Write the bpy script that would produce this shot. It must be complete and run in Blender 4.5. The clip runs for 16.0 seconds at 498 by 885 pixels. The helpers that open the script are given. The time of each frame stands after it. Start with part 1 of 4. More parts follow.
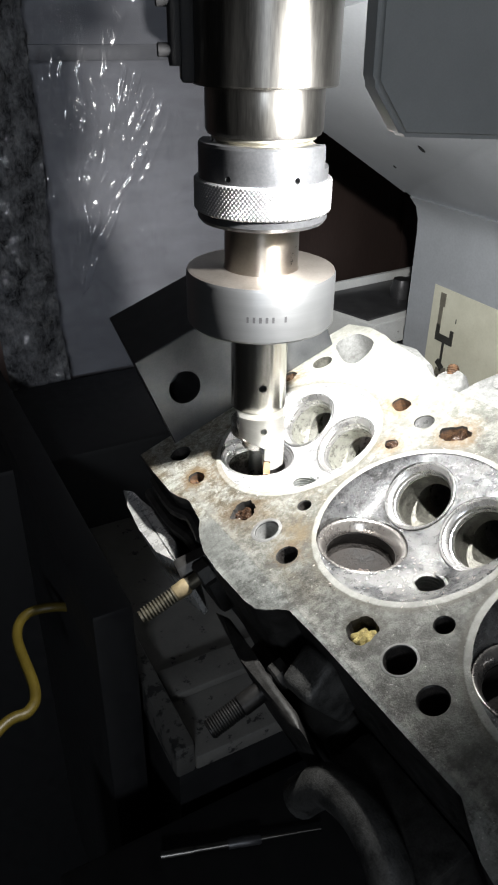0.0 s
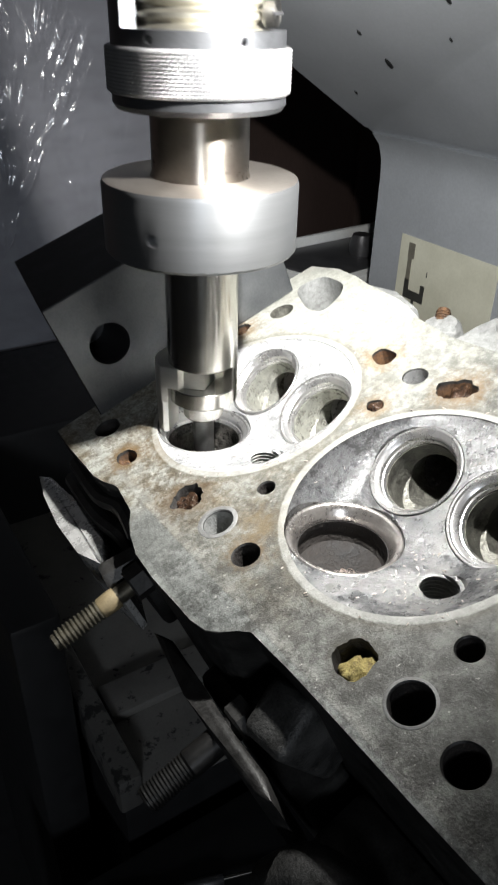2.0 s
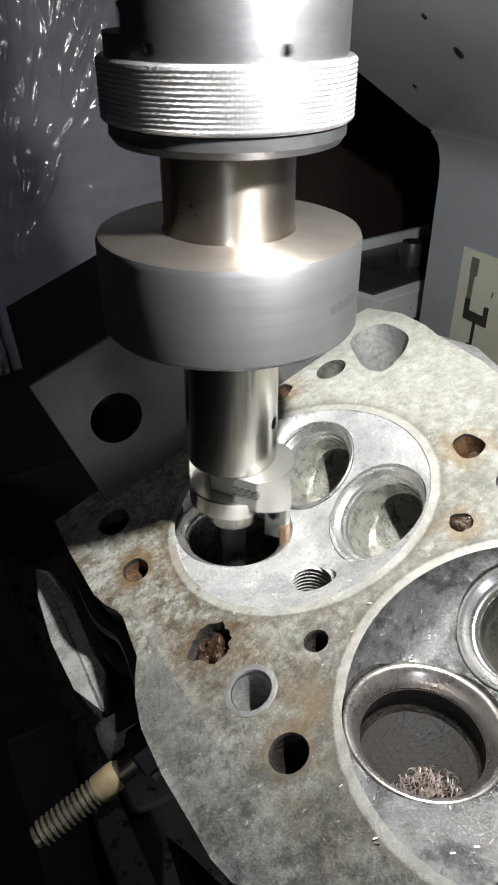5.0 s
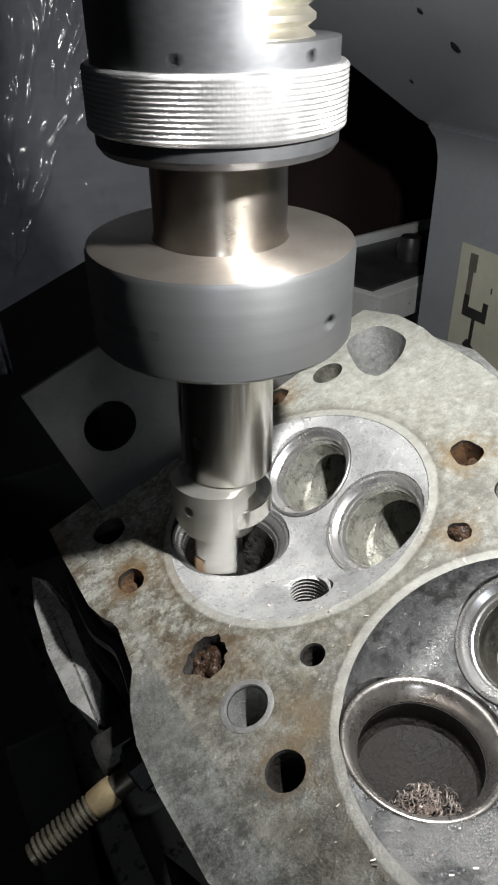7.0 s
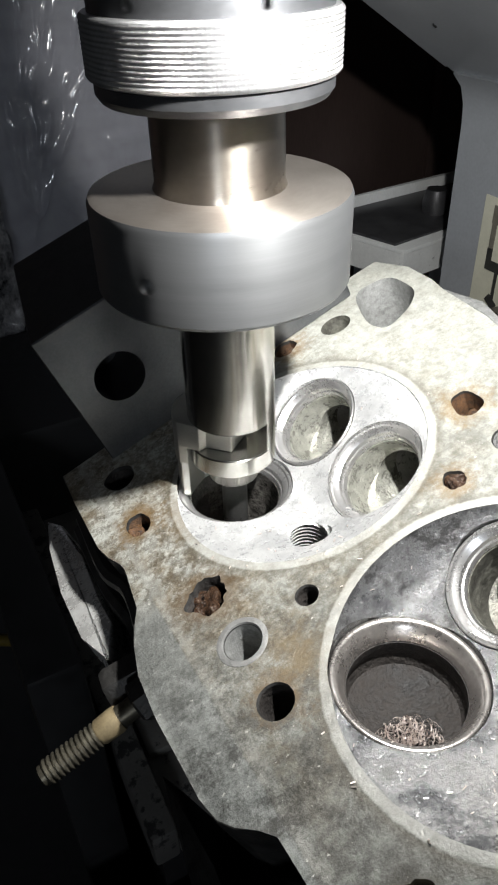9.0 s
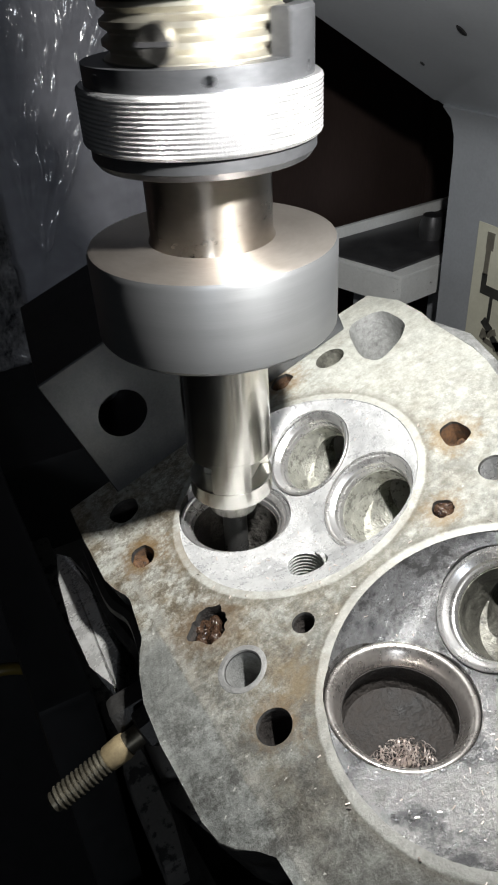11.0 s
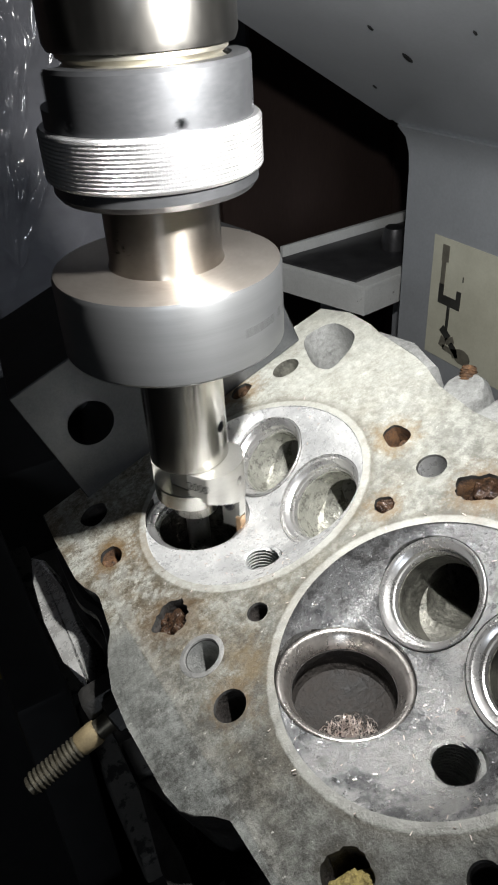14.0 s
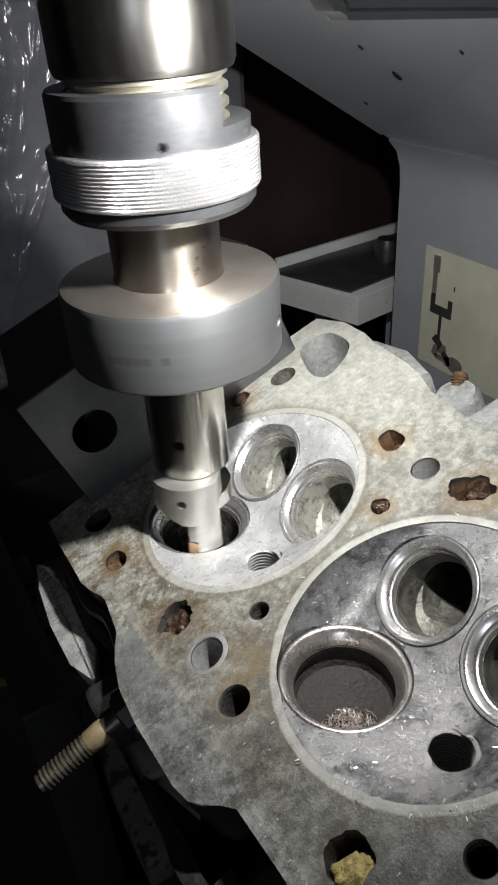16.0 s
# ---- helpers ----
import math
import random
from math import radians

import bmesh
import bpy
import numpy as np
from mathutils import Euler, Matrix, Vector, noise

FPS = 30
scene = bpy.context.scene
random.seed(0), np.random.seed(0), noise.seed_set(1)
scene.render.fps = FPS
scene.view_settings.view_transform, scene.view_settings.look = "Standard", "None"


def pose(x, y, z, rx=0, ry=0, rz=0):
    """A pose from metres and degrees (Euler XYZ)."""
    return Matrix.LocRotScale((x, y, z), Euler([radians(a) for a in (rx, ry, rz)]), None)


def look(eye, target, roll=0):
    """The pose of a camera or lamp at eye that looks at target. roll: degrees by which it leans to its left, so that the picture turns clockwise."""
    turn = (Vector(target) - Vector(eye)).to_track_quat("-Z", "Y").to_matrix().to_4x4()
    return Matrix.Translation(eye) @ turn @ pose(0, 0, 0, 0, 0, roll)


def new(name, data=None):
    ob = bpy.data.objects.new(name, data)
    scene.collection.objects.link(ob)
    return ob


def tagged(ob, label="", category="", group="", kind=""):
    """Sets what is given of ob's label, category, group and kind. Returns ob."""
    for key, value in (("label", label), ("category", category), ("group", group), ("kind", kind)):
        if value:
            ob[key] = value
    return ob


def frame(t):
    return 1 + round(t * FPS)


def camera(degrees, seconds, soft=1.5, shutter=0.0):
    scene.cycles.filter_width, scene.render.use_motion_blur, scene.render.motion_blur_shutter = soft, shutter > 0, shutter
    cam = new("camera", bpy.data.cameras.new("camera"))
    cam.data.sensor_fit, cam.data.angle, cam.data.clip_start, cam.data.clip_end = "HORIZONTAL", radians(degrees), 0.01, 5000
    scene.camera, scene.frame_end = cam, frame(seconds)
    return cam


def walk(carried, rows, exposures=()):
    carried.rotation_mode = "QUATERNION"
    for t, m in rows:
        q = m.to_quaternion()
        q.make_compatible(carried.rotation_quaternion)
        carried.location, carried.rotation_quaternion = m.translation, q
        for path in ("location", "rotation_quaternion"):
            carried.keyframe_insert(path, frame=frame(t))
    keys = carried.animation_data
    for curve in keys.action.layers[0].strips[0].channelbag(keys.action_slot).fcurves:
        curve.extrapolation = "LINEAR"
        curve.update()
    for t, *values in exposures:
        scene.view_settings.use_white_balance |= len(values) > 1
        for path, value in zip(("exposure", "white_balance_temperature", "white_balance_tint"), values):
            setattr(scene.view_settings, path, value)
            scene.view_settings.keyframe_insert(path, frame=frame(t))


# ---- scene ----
# the camera: a phone held by hand over the work, its lens and its path (seconds, place, turn)
cam = camera(38.0, 16.0, 2.0, 0.3)
PATH = [
    (0, -0.1615, -0.2883, 1.1909, 59.90, -0.78, -28.06),
    (0.5, -0.1572, -0.2851, 1.1842, 60.79, 0.25, -28.32),
    (1, -0.1519, -0.2819, 1.1784, 61.15, 0.92, -29.23),
    (1.5, -0.1472, -0.2643, 1.1663, 60.66, -0.39, -30.38),
    (2, -0.1274, -0.2328, 1.1456, 58.63, -1.26, -32.11),
    (2.5, -0.1176, -0.2138, 1.1347, 55.81, -1.72, -32.28),
    (3, -0.1076, -0.1942, 1.1381, 55.81, -2.45, -31.49),
    (3.5, -0.0957, -0.1763, 1.1587, 57.70, -0.39, -29.76),
    (6, -0.0869, -0.1663, 1.1377, 57.37, 0.41, -29.97),
    (6.5, -0.0847, -0.1678, 1.1394, 57.68, 1.07, -30.09),
    (7, -0.0852, -0.1634, 1.1476, 56.95, 0.44, -29.93),
    (7.5, -0.0868, -0.1698, 1.1548, 54.33, -1.61, -27.87),
    (8, -0.0844, -0.1752, 1.1505, 53.92, 0.36, -27.38),
    (8.5, -0.0826, -0.1707, 1.1442, 53.30, 1.20, -27.30),
    (9, -0.0807, -0.1729, 1.1477, 53.78, 1.45, -27.70),
    (11.5, -0.0788, -0.1830, 1.1574, 55.37, 3.31, -28.11),
    (12, -0.0772, -0.1862, 1.1586, 55.26, 3.64, -28.57),
    (12.5, -0.0777, -0.1856, 1.1609, 55.25, 3.62, -28.46),
    (13, -0.0744, -0.1878, 1.1595, 55.11, 4.12, -29.16),
    (13.5, -0.0785, -0.1940, 1.1632, 55.23, 3.95, -28.78),
    (14, -0.0796, -0.1975, 1.1659, 55.90, 2.97, -29.68),
    (14.5, -0.0809, -0.2032, 1.1682, 56.07, 3.39, -30.14),
    (15, -0.0830, -0.2061, 1.1692, 56.33, 3.32, -30.43),
    (15.5, -0.0849, -0.2060, 1.1689, 56.43, 3.72, -30.60),
    (16, -0.0850, -0.2040, 1.1694, 56.72, 3.26, -30.32),
]

# ---- light: one small work lamp beside the spindle, and an added unseen fill lamp behind ----
world = bpy.data.worlds.new("workshop_sky")
world.use_nodes = True
scene.world = world
sky = world.node_tree.nodes.new("ShaderNodeTexSky")
sky.sky_type = "NISHITA"
sky.sun_disc = False
sky.sun_elevation, sky.sun_rotation = radians(25), radians(200)
world.node_tree.links.new(sky.outputs[0], world.node_tree.nodes["Background"].inputs[0])
world.node_tree.nodes["Background"].inputs[1].default_value = 0.05

LAMP_AT = (0.016, -0.0955, 1.168)
LAMP_AIM = (0.004, 0.0105, 1.071)
lamp_data = bpy.data.lights.new("work_lamp_light", "AREA")
lamp_data.shape, lamp_data.size, lamp_data.energy = "DISK", 0.009, 0.92
lamp_data.spread = radians(159)
lamp_data.color = (1.0, 0.99, 0.965)
lamp = new("work_lamp_light", lamp_data)
lamp.matrix_world = look(LAMP_AT, LAMP_AIM)
# added bluish fill lamp in the south wall's opening, for dark areas and film glints
fill_data = bpy.data.lights.new("fill_light", "AREA")
fill_data.shape, fill_data.size, fill_data.size_y, fill_data.energy = "RECTANGLE", 0.36, 0.36, 7.5
fill_data.color = (0.82, 0.90, 1.0)
fill_lamp = new("fill_light", fill_data)
fill_lamp.matrix_world = look((-1.25, -2.37, 1.85), (0.0, 0.2, 1.10))
EXPOSURES = [(0, 1.0), (1.5, 0.8), (3.0, 0.38), (3.6, 0.05), (6.0, 0.08), (6.5, -0.07), (7.2, -0.32), (8.4, 0.28), (9.2, 0.4), (11.3, 0.2), (12.5, 0.17), (14.5, 0.05), (16, -0.1)]
walk(cam, [(t, pose(*p)) for t, *p in PATH], EXPOSURES)

# ---- materials ----


def shader(name):
    m = bpy.data.materials.new(name)
    m.use_nodes = True
    t = m.node_tree
    return m, t, t.nodes["Principled BSDF"]


def node(t, kind, **values):
    n = t.nodes.new(kind)
    for key, value in values.items():
        n.inputs[key].default_value = value
    return n


def ramp(t, source, stops):
    n = t.nodes.new("ShaderNodeValToRGB")
    e = n.color_ramp.elements
    while len(e) < len(stops):
        e.new(0.5)
    for el, (at, c) in zip(e, stops):
        el.position = at
        el.color = (c, c, c, 1) if isinstance(c, (int, float)) else (*c, 1)
    t.links.new(source, n.inputs[0])
    return n.outputs[0]


def mixed(t, fac, a, b, kind="MIX"):
    n = t.nodes.new("ShaderNodeMix")
    n.data_type, n.blend_type = "RGBA", kind
    for sock, v in ((n.inputs[0], fac), (n.inputs[6], a), (n.inputs[7], b)):
        if isinstance(v, bpy.types.NodeSocket):
            t.links.new(v, sock)
        elif isinstance(v, (int, float)):
            sock.default_value = v
        else:
            sock.default_value = (*v, 1)
    return n.outputs[2]


def math_node(t, op, a, b=0.0, c=0.0):
    n = t.nodes.new("ShaderNodeMath")
    n.operation = op
    for sock, v in zip(n.inputs, (a, b, c)):
        if isinstance(v, bpy.types.NodeSocket):
            t.links.new(v, sock)
        else:
            sock.default_value = v
    return n.outputs[0]


def noise_of(t, coord, scale, detail=5.0, rough=0.6, stretch=None):
    n = node(t, "ShaderNodeTexNoise", Scale=scale, Detail=detail, Roughness=rough)
    if stretch:
        mp = t.nodes.new("ShaderNodeMapping")
        mp.inputs["Scale"].default_value = stretch
        t.links.new(coord, mp.inputs[0])
        coord = mp.outputs[0]
    t.links.new(coord, n.inputs["Vector"])
    return n.outputs["Fac"]


def surface(name, light, dark, rough=(0.35, 0.55), metal=0.0, scale=150, fine=1500, bump=0.15, depth=0.0004, stretch=None, spots=None, coat=0.0, turned=0.0):
    """Two-scale colour and gloss variation with a fine relief; spots: (colour, scale, threshold) of stains or chips."""
    m, t, b = shader(name)
    co = t.nodes.new("ShaderNodeTexCoord").outputs["Object"]
    big = noise_of(t, co, scale, stretch=stretch)
    small = noise_of(t, co, fine, 3.0, stretch=stretch)
    both = math_node(t, "ADD", math_node(t, "MULTIPLY", big, 0.65), math_node(t, "MULTIPLY", small, 0.35))
    colour = mixed(t, ramp(t, both, [(0.35, 0.0), (0.65, 1.0)]), dark, light)
    if spots:
        c, s, level = spots
        colour = mixed(t, ramp(t, noise_of(t, co, s, 6.0, 0.65), [(level, 0.0), (level + 0.05, 1.0)]), colour, c)
    t.links.new(colour, b.inputs["Base Color"])
    r = node(t, "ShaderNodeMapRange")
    r.inputs["To Min"].default_value, r.inputs["To Max"].default_value = rough
    r.inputs["From Min"].default_value, r.inputs["From Max"].default_value = 0.3, 0.7
    t.links.new(both, r.inputs["Value"])
    t.links.new(r.outputs[0], b.inputs["Roughness"])
    b.inputs["Metallic"].default_value = metal
    b.inputs["Coat Weight"].default_value = coat
    if turned:
        # lathe marks run round the axis and draw the gloss out across them
        tg = t.nodes.new("ShaderNodeTangent")
        tg.direction_type, tg.axis = "RADIAL", "Z"
        t.links.new(tg.outputs[0], b.inputs["Tangent"])
        b.inputs["Anisotropic"].default_value = turned
        b.inputs["Anisotropic Rotation"].default_value = 0.25
    bp = node(t, "ShaderNodeBump", Strength=bump, Distance=depth)
    t.links.new(both, bp.inputs["Height"])
    t.links.new(bp.outputs[0], b.inputs["Normal"])
    return m


STEEL = surface("ground_steel", (0.28, 0.27, 0.25), (0.15, 0.145, 0.137), (0.30, 0.40), 1.0, 60, 700, 0.03, 0.0002, (3, 3, 0.25), None, 0.0, 0.5)
SHAFT = surface("bright_turned_steel", (0.54, 0.53, 0.49), (0.47, 0.46, 0.43), (0.20, 0.25), 1.0, 25, 500, 0.0, 0.0001, (0.2, 0.2, 4), None, 0.0, 0.7)
GROUND = surface("pale_ground_steel", (0.62, 0.615, 0.58), (0.50, 0.495, 0.465), (0.36, 0.46), 0.9, 60, 900, 0.05, 0.0002, (1, 1, 3))
STEEL_WARM = surface("worn_steel", (0.48, 0.44, 0.385), (0.38, 0.345, 0.30), (0.26, 0.32), 1.0, 40, 600, 0.0, 0.0002, None, None, 0.0, 0.6)
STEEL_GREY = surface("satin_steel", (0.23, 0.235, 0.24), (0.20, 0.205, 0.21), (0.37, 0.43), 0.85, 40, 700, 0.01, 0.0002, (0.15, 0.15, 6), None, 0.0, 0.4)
STEEL_DARK = surface("dark_steel", (0.13, 0.13, 0.135), (0.07, 0.07, 0.075), (0.35, 0.55), 0.7, 60, 900, 0.1)
BLACKED_SHADED = surface("blackened_or_shaded_steel", (0.018, 0.018, 0.019), (0.010, 0.010, 0.011), (0.5, 0.7), 0.2, 80, 900, 0.1)
SEAT = surface("seat_alloy", (0.74, 0.735, 0.73), (0.66, 0.65, 0.64), (0.24, 0.34), 0.9, 120, 1600, 0.015, 0.0002)
SEAT_WORN = surface("worn_seat_alloy", (0.60, 0.57, 0.54), (0.36, 0.33, 0.31), (0.22, 0.36), 0.9, 90, 900, 0.1, 0.0003)
BRASS = surface("thread_steel", (0.50, 0.48, 0.41), (0.34, 0.32, 0.27), (0.3, 0.45), 0.95, 90, 900, 0.05)
CAST = surface("cast_aluminium", (0.36, 0.365, 0.355), (0.18, 0.183, 0.178), (0.45, 0.7), 0.4, 420, 1900, 0.9, 0.0010)
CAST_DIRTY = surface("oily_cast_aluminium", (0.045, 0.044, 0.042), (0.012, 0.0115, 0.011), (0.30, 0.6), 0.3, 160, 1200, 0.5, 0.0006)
RUST = surface("rusty_scale", (0.125, 0.060, 0.022), (0.016, 0.009, 0.006), (0.6, 0.9), 0.0, 350, 1800, 1.0, 0.001)
TAR = surface("wet_dark_scale", (0.060, 0.032, 0.018), (0.007, 0.005, 0.004), (0.06, 0.35), 0.0, 420, 1500, 1.0, 0.0014)
SEALANT = surface("dried_yellow_sealant", (0.46, 0.38, 0.14), (0.10, 0.07, 0.02), (0.6, 0.85), 0.0, 420, 1700, 1.0, 0.0012)
STUD = surface("stud_steel", (0.17, 0.157, 0.122), (0.08, 0.072, 0.055), (0.35, 0.55), 0.8, 220, 1500, 0.15)
STUD_TIP = surface("tan_paint_tip", (0.24, 0.19, 0.105), (0.14, 0.108, 0.06), (0.55, 0.75), 0.0, 260, 1500, 0.3)
PAINT = surface("machine_enamel", (0.39, 0.41, 0.435), (0.31, 0.325, 0.345), (0.32, 0.48), 0.0, 14, 500, 0.08, 0.0004, None, ((0.30, 0.27, 0.23), 30, 0.72))
PAINT_LOW = surface("chipped_enamel", (0.17, 0.165, 0.152), (0.12, 0.116, 0.108), (0.45, 0.65), 0.0, 40, 600, 0.2, 0.0006, None, ((0.02, 0.02, 0.02), 75, 0.60))
LAMP_SHELL = surface("grey_lamp_plastic", (0.40, 0.41, 0.405), (0.35, 0.36, 0.355), (0.5, 0.62), 0.0, 60, 1800, 0.12, 0.0002)
LABEL = surface("yellowed_label", (0.66, 0.65, 0.53), (0.56, 0.55, 0.44), (0.4, 0.55), 0.0, 40, 600, 0.05, 0.0003, None, ((0.30, 0.25, 0.14), 60, 0.68))
INK = surface("faded_ink", (0.05, 0.05, 0.045), (0.025, 0.025, 0.022), (0.5, 0.65), 0.0, 120, 900, 0.05)
INK_GREY = surface("grey_ink", (0.20, 0.19, 0.15), (0.12, 0.11, 0.09), (0.5, 0.65), 0.0, 160, 900, 0.05)
CABLE = surface("yellow_cable_skin", (0.10, 0.074, 0.008), (0.06, 0.043, 0.006), (0.4, 0.55), 0.0, 60, 700, 0.08)
BROWN = surface("dark_brown_board", (0.17, 0.115, 0.10), (0.11, 0.075, 0.066), (0.6, 0.8), 0.0, 8, 300, 0.2, 0.001, (1, 1, 0.2))
CONCRETE = surface("dark_workshop_floor", (0.05, 0.047, 0.044), (0.025, 0.024, 0.023), (0.6, 0.85), 0.0, 5, 120, 0.3, 0.002)
PLASTER = surface("dim_plaster", (0.20, 0.19, 0.18), (0.14, 0.135, 0.13), (0.7, 0.9), 0.0, 4, 150, 0.3, 0.002)
COPPER = surface("copper_toned_carbide", (0.62, 0.43, 0.27), (0.48, 0.31, 0.18), (0.3, 0.42), 0.7, 300, 1500, 0.1)
CHIP = surface("bright_metal_chip", (0.78, 0.70, 0.66), (0.55, 0.47, 0.43), (0.3, 0.45), 0.6, 500, 1500, 0.1)


def board_material():
    """Grey board with faint level lines, seen through the film."""
    m = surface("lined_grey_board", (0.29, 0.294, 0.33), (0.125, 0.128, 0.144), (0.5, 0.7), 0.0, 14, 60, 0.3, 0.002, (0.35, 1, 9))
    return m


def film_material():
    """Clear wrinkled plastic film."""
    m, t, b = shader("clear_plastic_film")
    co = t.nodes.new("ShaderNodeTexCoord").outputs["Object"]
    b.inputs["Base Color"].default_value = (0.36, 0.364, 0.40, 1)
    b.inputs["Roughness"].default_value = 0.13
    b.inputs["Specular IOR Level"].default_value = 0.8
    b.inputs["IOR"].default_value = 1.8
    b.inputs["Alpha"].default_value = 0.42
    bp = node(t, "ShaderNodeBump", Strength=0.5, Distance=0.002)
    t.links.new(noise_of(t, co, 75, 2.5, 0.6, (1.4, 1, 0.6)), bp.inputs["Height"])
    t.links.new(bp.outputs[0], b.inputs["Normal"])
    return m


def deck_material():
    """Milled deck of the head: grey oxide, brown water stains round the near webs, pale fire-ring prints round the chambers."""
    m, t, b = shader("milled_deck")
    co = t.nodes.new("ShaderNodeTexCoord").outputs["Object"]
    xyz = t.nodes.new("ShaderNodeSeparateXYZ")
    t.links.new(co, xyz.inputs[0])
    u, v = xyz.outputs[0], xyz.outputs[1]
    big, mid, small = noise_of(t, co, 46, 10, 0.74), noise_of(t, co, 230, 9, 0.76), noise_of(t, co, 1300, 3)
    grain = noise_of(t, co, 520, 6, 0.75)
    mix = math_node(t, "ADD", math_node(t, "MULTIPLY", big, 0.38), math_node(t, "ADD", math_node(t, "MULTIPLY", mid, 0.34), math_node(t, "MULTIPLY", grain, 0.28)))
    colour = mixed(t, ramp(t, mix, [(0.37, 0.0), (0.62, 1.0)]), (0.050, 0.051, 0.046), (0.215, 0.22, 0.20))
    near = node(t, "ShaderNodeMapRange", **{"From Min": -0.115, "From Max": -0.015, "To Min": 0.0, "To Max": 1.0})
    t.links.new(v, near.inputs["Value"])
    wiped_lit = node(t, "ShaderNodeMapRange", **{"From Min": -0.090, "From Max": 0.020, "To Min": 0.0, "To Max": 0.80})
    t.links.new(math_node(t, "ADD", v, math_node(t, "MULTIPLY", math_node(t, "ADD", u, math_node(t, "MULTIPLY", big, 0.06)), 0.10)), wiped_lit.inputs["Value"])
    # wiped metal plus the lamp's brighter end, painted towards end chamber and inlet side
    colour = mixed(t, wiped_lit.outputs[0], colour, mixed(t, ramp(t, mix, [(0.34, 0.0), (0.60, 1.0)]), (0.33, 0.335, 0.29), (0.72, 0.73, 0.67)))
    # brown water stains
    side = node(t, "ShaderNodeMapRange", **{"From Min": 0.055, "From Max": -0.030, "To Min": 0.22, "To Max": 1.0})
    t.links.new(u, side.inputs["Value"])
    stain = math_node(t, "MULTIPLY", ramp(t, noise_of(t, co, 62, 10, 0.78), [(0.45, 0.0), (0.60, 1.0)]), side.outputs[0])
    colour = mixed(t, math_node(t, "MULTIPLY", math_node(t, "MULTIPLY", stain, near.outputs[0]), 0.72), colour, (0.140, 0.092, 0.036))
    drip = math_node(t, "MULTIPLY", ramp(t, noise_of(t, co, 210, 10, 0.8), [(0.50, 0.0), (0.60, 1.0)]), side.outputs[0])
    colour = mixed(t, math_node(t, "MULTIPLY", math_node(t, "MULTIPLY", drip, near.outputs[0]), 0.75), colour, (0.075, 0.055, 0.03))
    # dark tide lines
    tide = ramp(t, noise_of(t, co, 80, 10, 0.78), [(0.465, 0.0), (0.495, 1.0), (0.505, 1.0), (0.545, 0.0)])
    colour = mixed(t, math_node(t, "MULTIPLY", math_node(t, "MULTIPLY", tide, near.outputs[0]), math_node(t, "MULTIPLY", side.outputs[0], 0.6)), colour, (0.07, 0.05, 0.028))
    # smooth grey margin outside the gasket print, along the exhaust edge
    edge = math_node(t, "ADD", u, math_node(t, "MULTIPLY", mid, 0.0012))
    margin = math_node(t, "MULTIPLY", ramp(t, math_node(t, "MULTIPLY", edge, -10.0), [(0.612, 0.0), (0.620, 1.0)]), ramp(t, math_node(t, "MULTIPLY", v, -10.0), [(0.10, 0.0), (0.20, 1.0)]))
    strip = ramp(t, math_node(t, "MULTIPLY", edge, -10.0), [(0.575, 0.0), (0.600, 1.0), (0.610, 1.0), (0.617, 0.0)])
    colour = mixed(t, math_node(t, "MULTIPLY", strip, 0.45), colour, (0.36, 0.36, 0.33))
    colour = mixed(t, math_node(t, "MULTIPLY", margin, 0.88), colour, mixed(t, ramp(t, mix, [(0.42, 0.0), (0.6, 1.0)]), (0.19, 0.20, 0.19), (0.30, 0.31, 0.295)))
    # dark carbon smudges and pale flecks
    soot = ramp(t, noise_of(t, co, 95, 10, 0.84), [(0.44, 0.0), (0.57, 1.0)])
    colour = mixed(t, math_node(t, "MULTIPLY", math_node(t, "MULTIPLY", soot, math_node(t, "SUBTRACT", 1.0, wiped_lit.outputs[0])), 0.85), colour, (0.036, 0.034, 0.030))
    fleck = ramp(t, noise_of(t, co, 620, 4, 0.6), [(0.66, 0.0), (0.70, 1.0)])
    colour = mixed(t, math_node(t, "MULTIPLY", fleck, 0.5), colour, (0.62, 0.61, 0.56))
    # rust halos bled out of the water passages
    for hu, hv, hr, hc in ((-0.054, 0.017, 0.010, (0.17, 0.10, 0.035)), (-0.040, 0.008, 0.012, (0.16, 0.10, 0.04)), (-0.049, -0.026, 0.013, (0.10, 0.062, 0.03)), (-0.049, -0.067, 0.010, (0.15, 0.105, 0.058)), (-0.037, -0.061, 0.009, (0.15, 0.115, 0.068)),
                           (0.048, -0.026, 0.011, (0.22, 0.15, 0.07)), (0.048, -0.066, 0.014, (0.15, 0.095, 0.045)), (0.025, -0.047, 0.008, (0.17, 0.11, 0.05)), (-0.049, -0.121, 0.010, (0.05, 0.045, 0.035)), (0.028, 0.052, 0.012, (0.24, 0.15, 0.06))):
        du, dv = math_node(t, "SUBTRACT", u, hu), math_node(t, "SUBTRACT", v, hv)
        dist = math_node(t, "SQRT", math_node(t, "ADD", math_node(t, "MULTIPLY", du, du), math_node(t, "MULTIPLY", dv, dv)))
        dist = math_node(t, "ADD", math_node(t, "DIVIDE", dist, hr), math_node(t, "MULTIPLY", math_node(t, "SUBTRACT", mix, 0.5), 5.0))
        colour = mixed(t, math_node(t, "MULTIPLY", ramp(t, dist, [(0.25, 1.0), (1.15, 0.0)]), 0.78), colour, hc)
    # fire-ring prints
    vc = math_node(t, "WRAP", math_node(t, "MINIMUM", v, 0.0467), 0.0468, -0.0468)
    r = math_node(t, "SQRT", math_node(t, "ADD", math_node(t, "MULTIPLY", u, u), math_node(t, "MULTIPLY", vc, vc)))
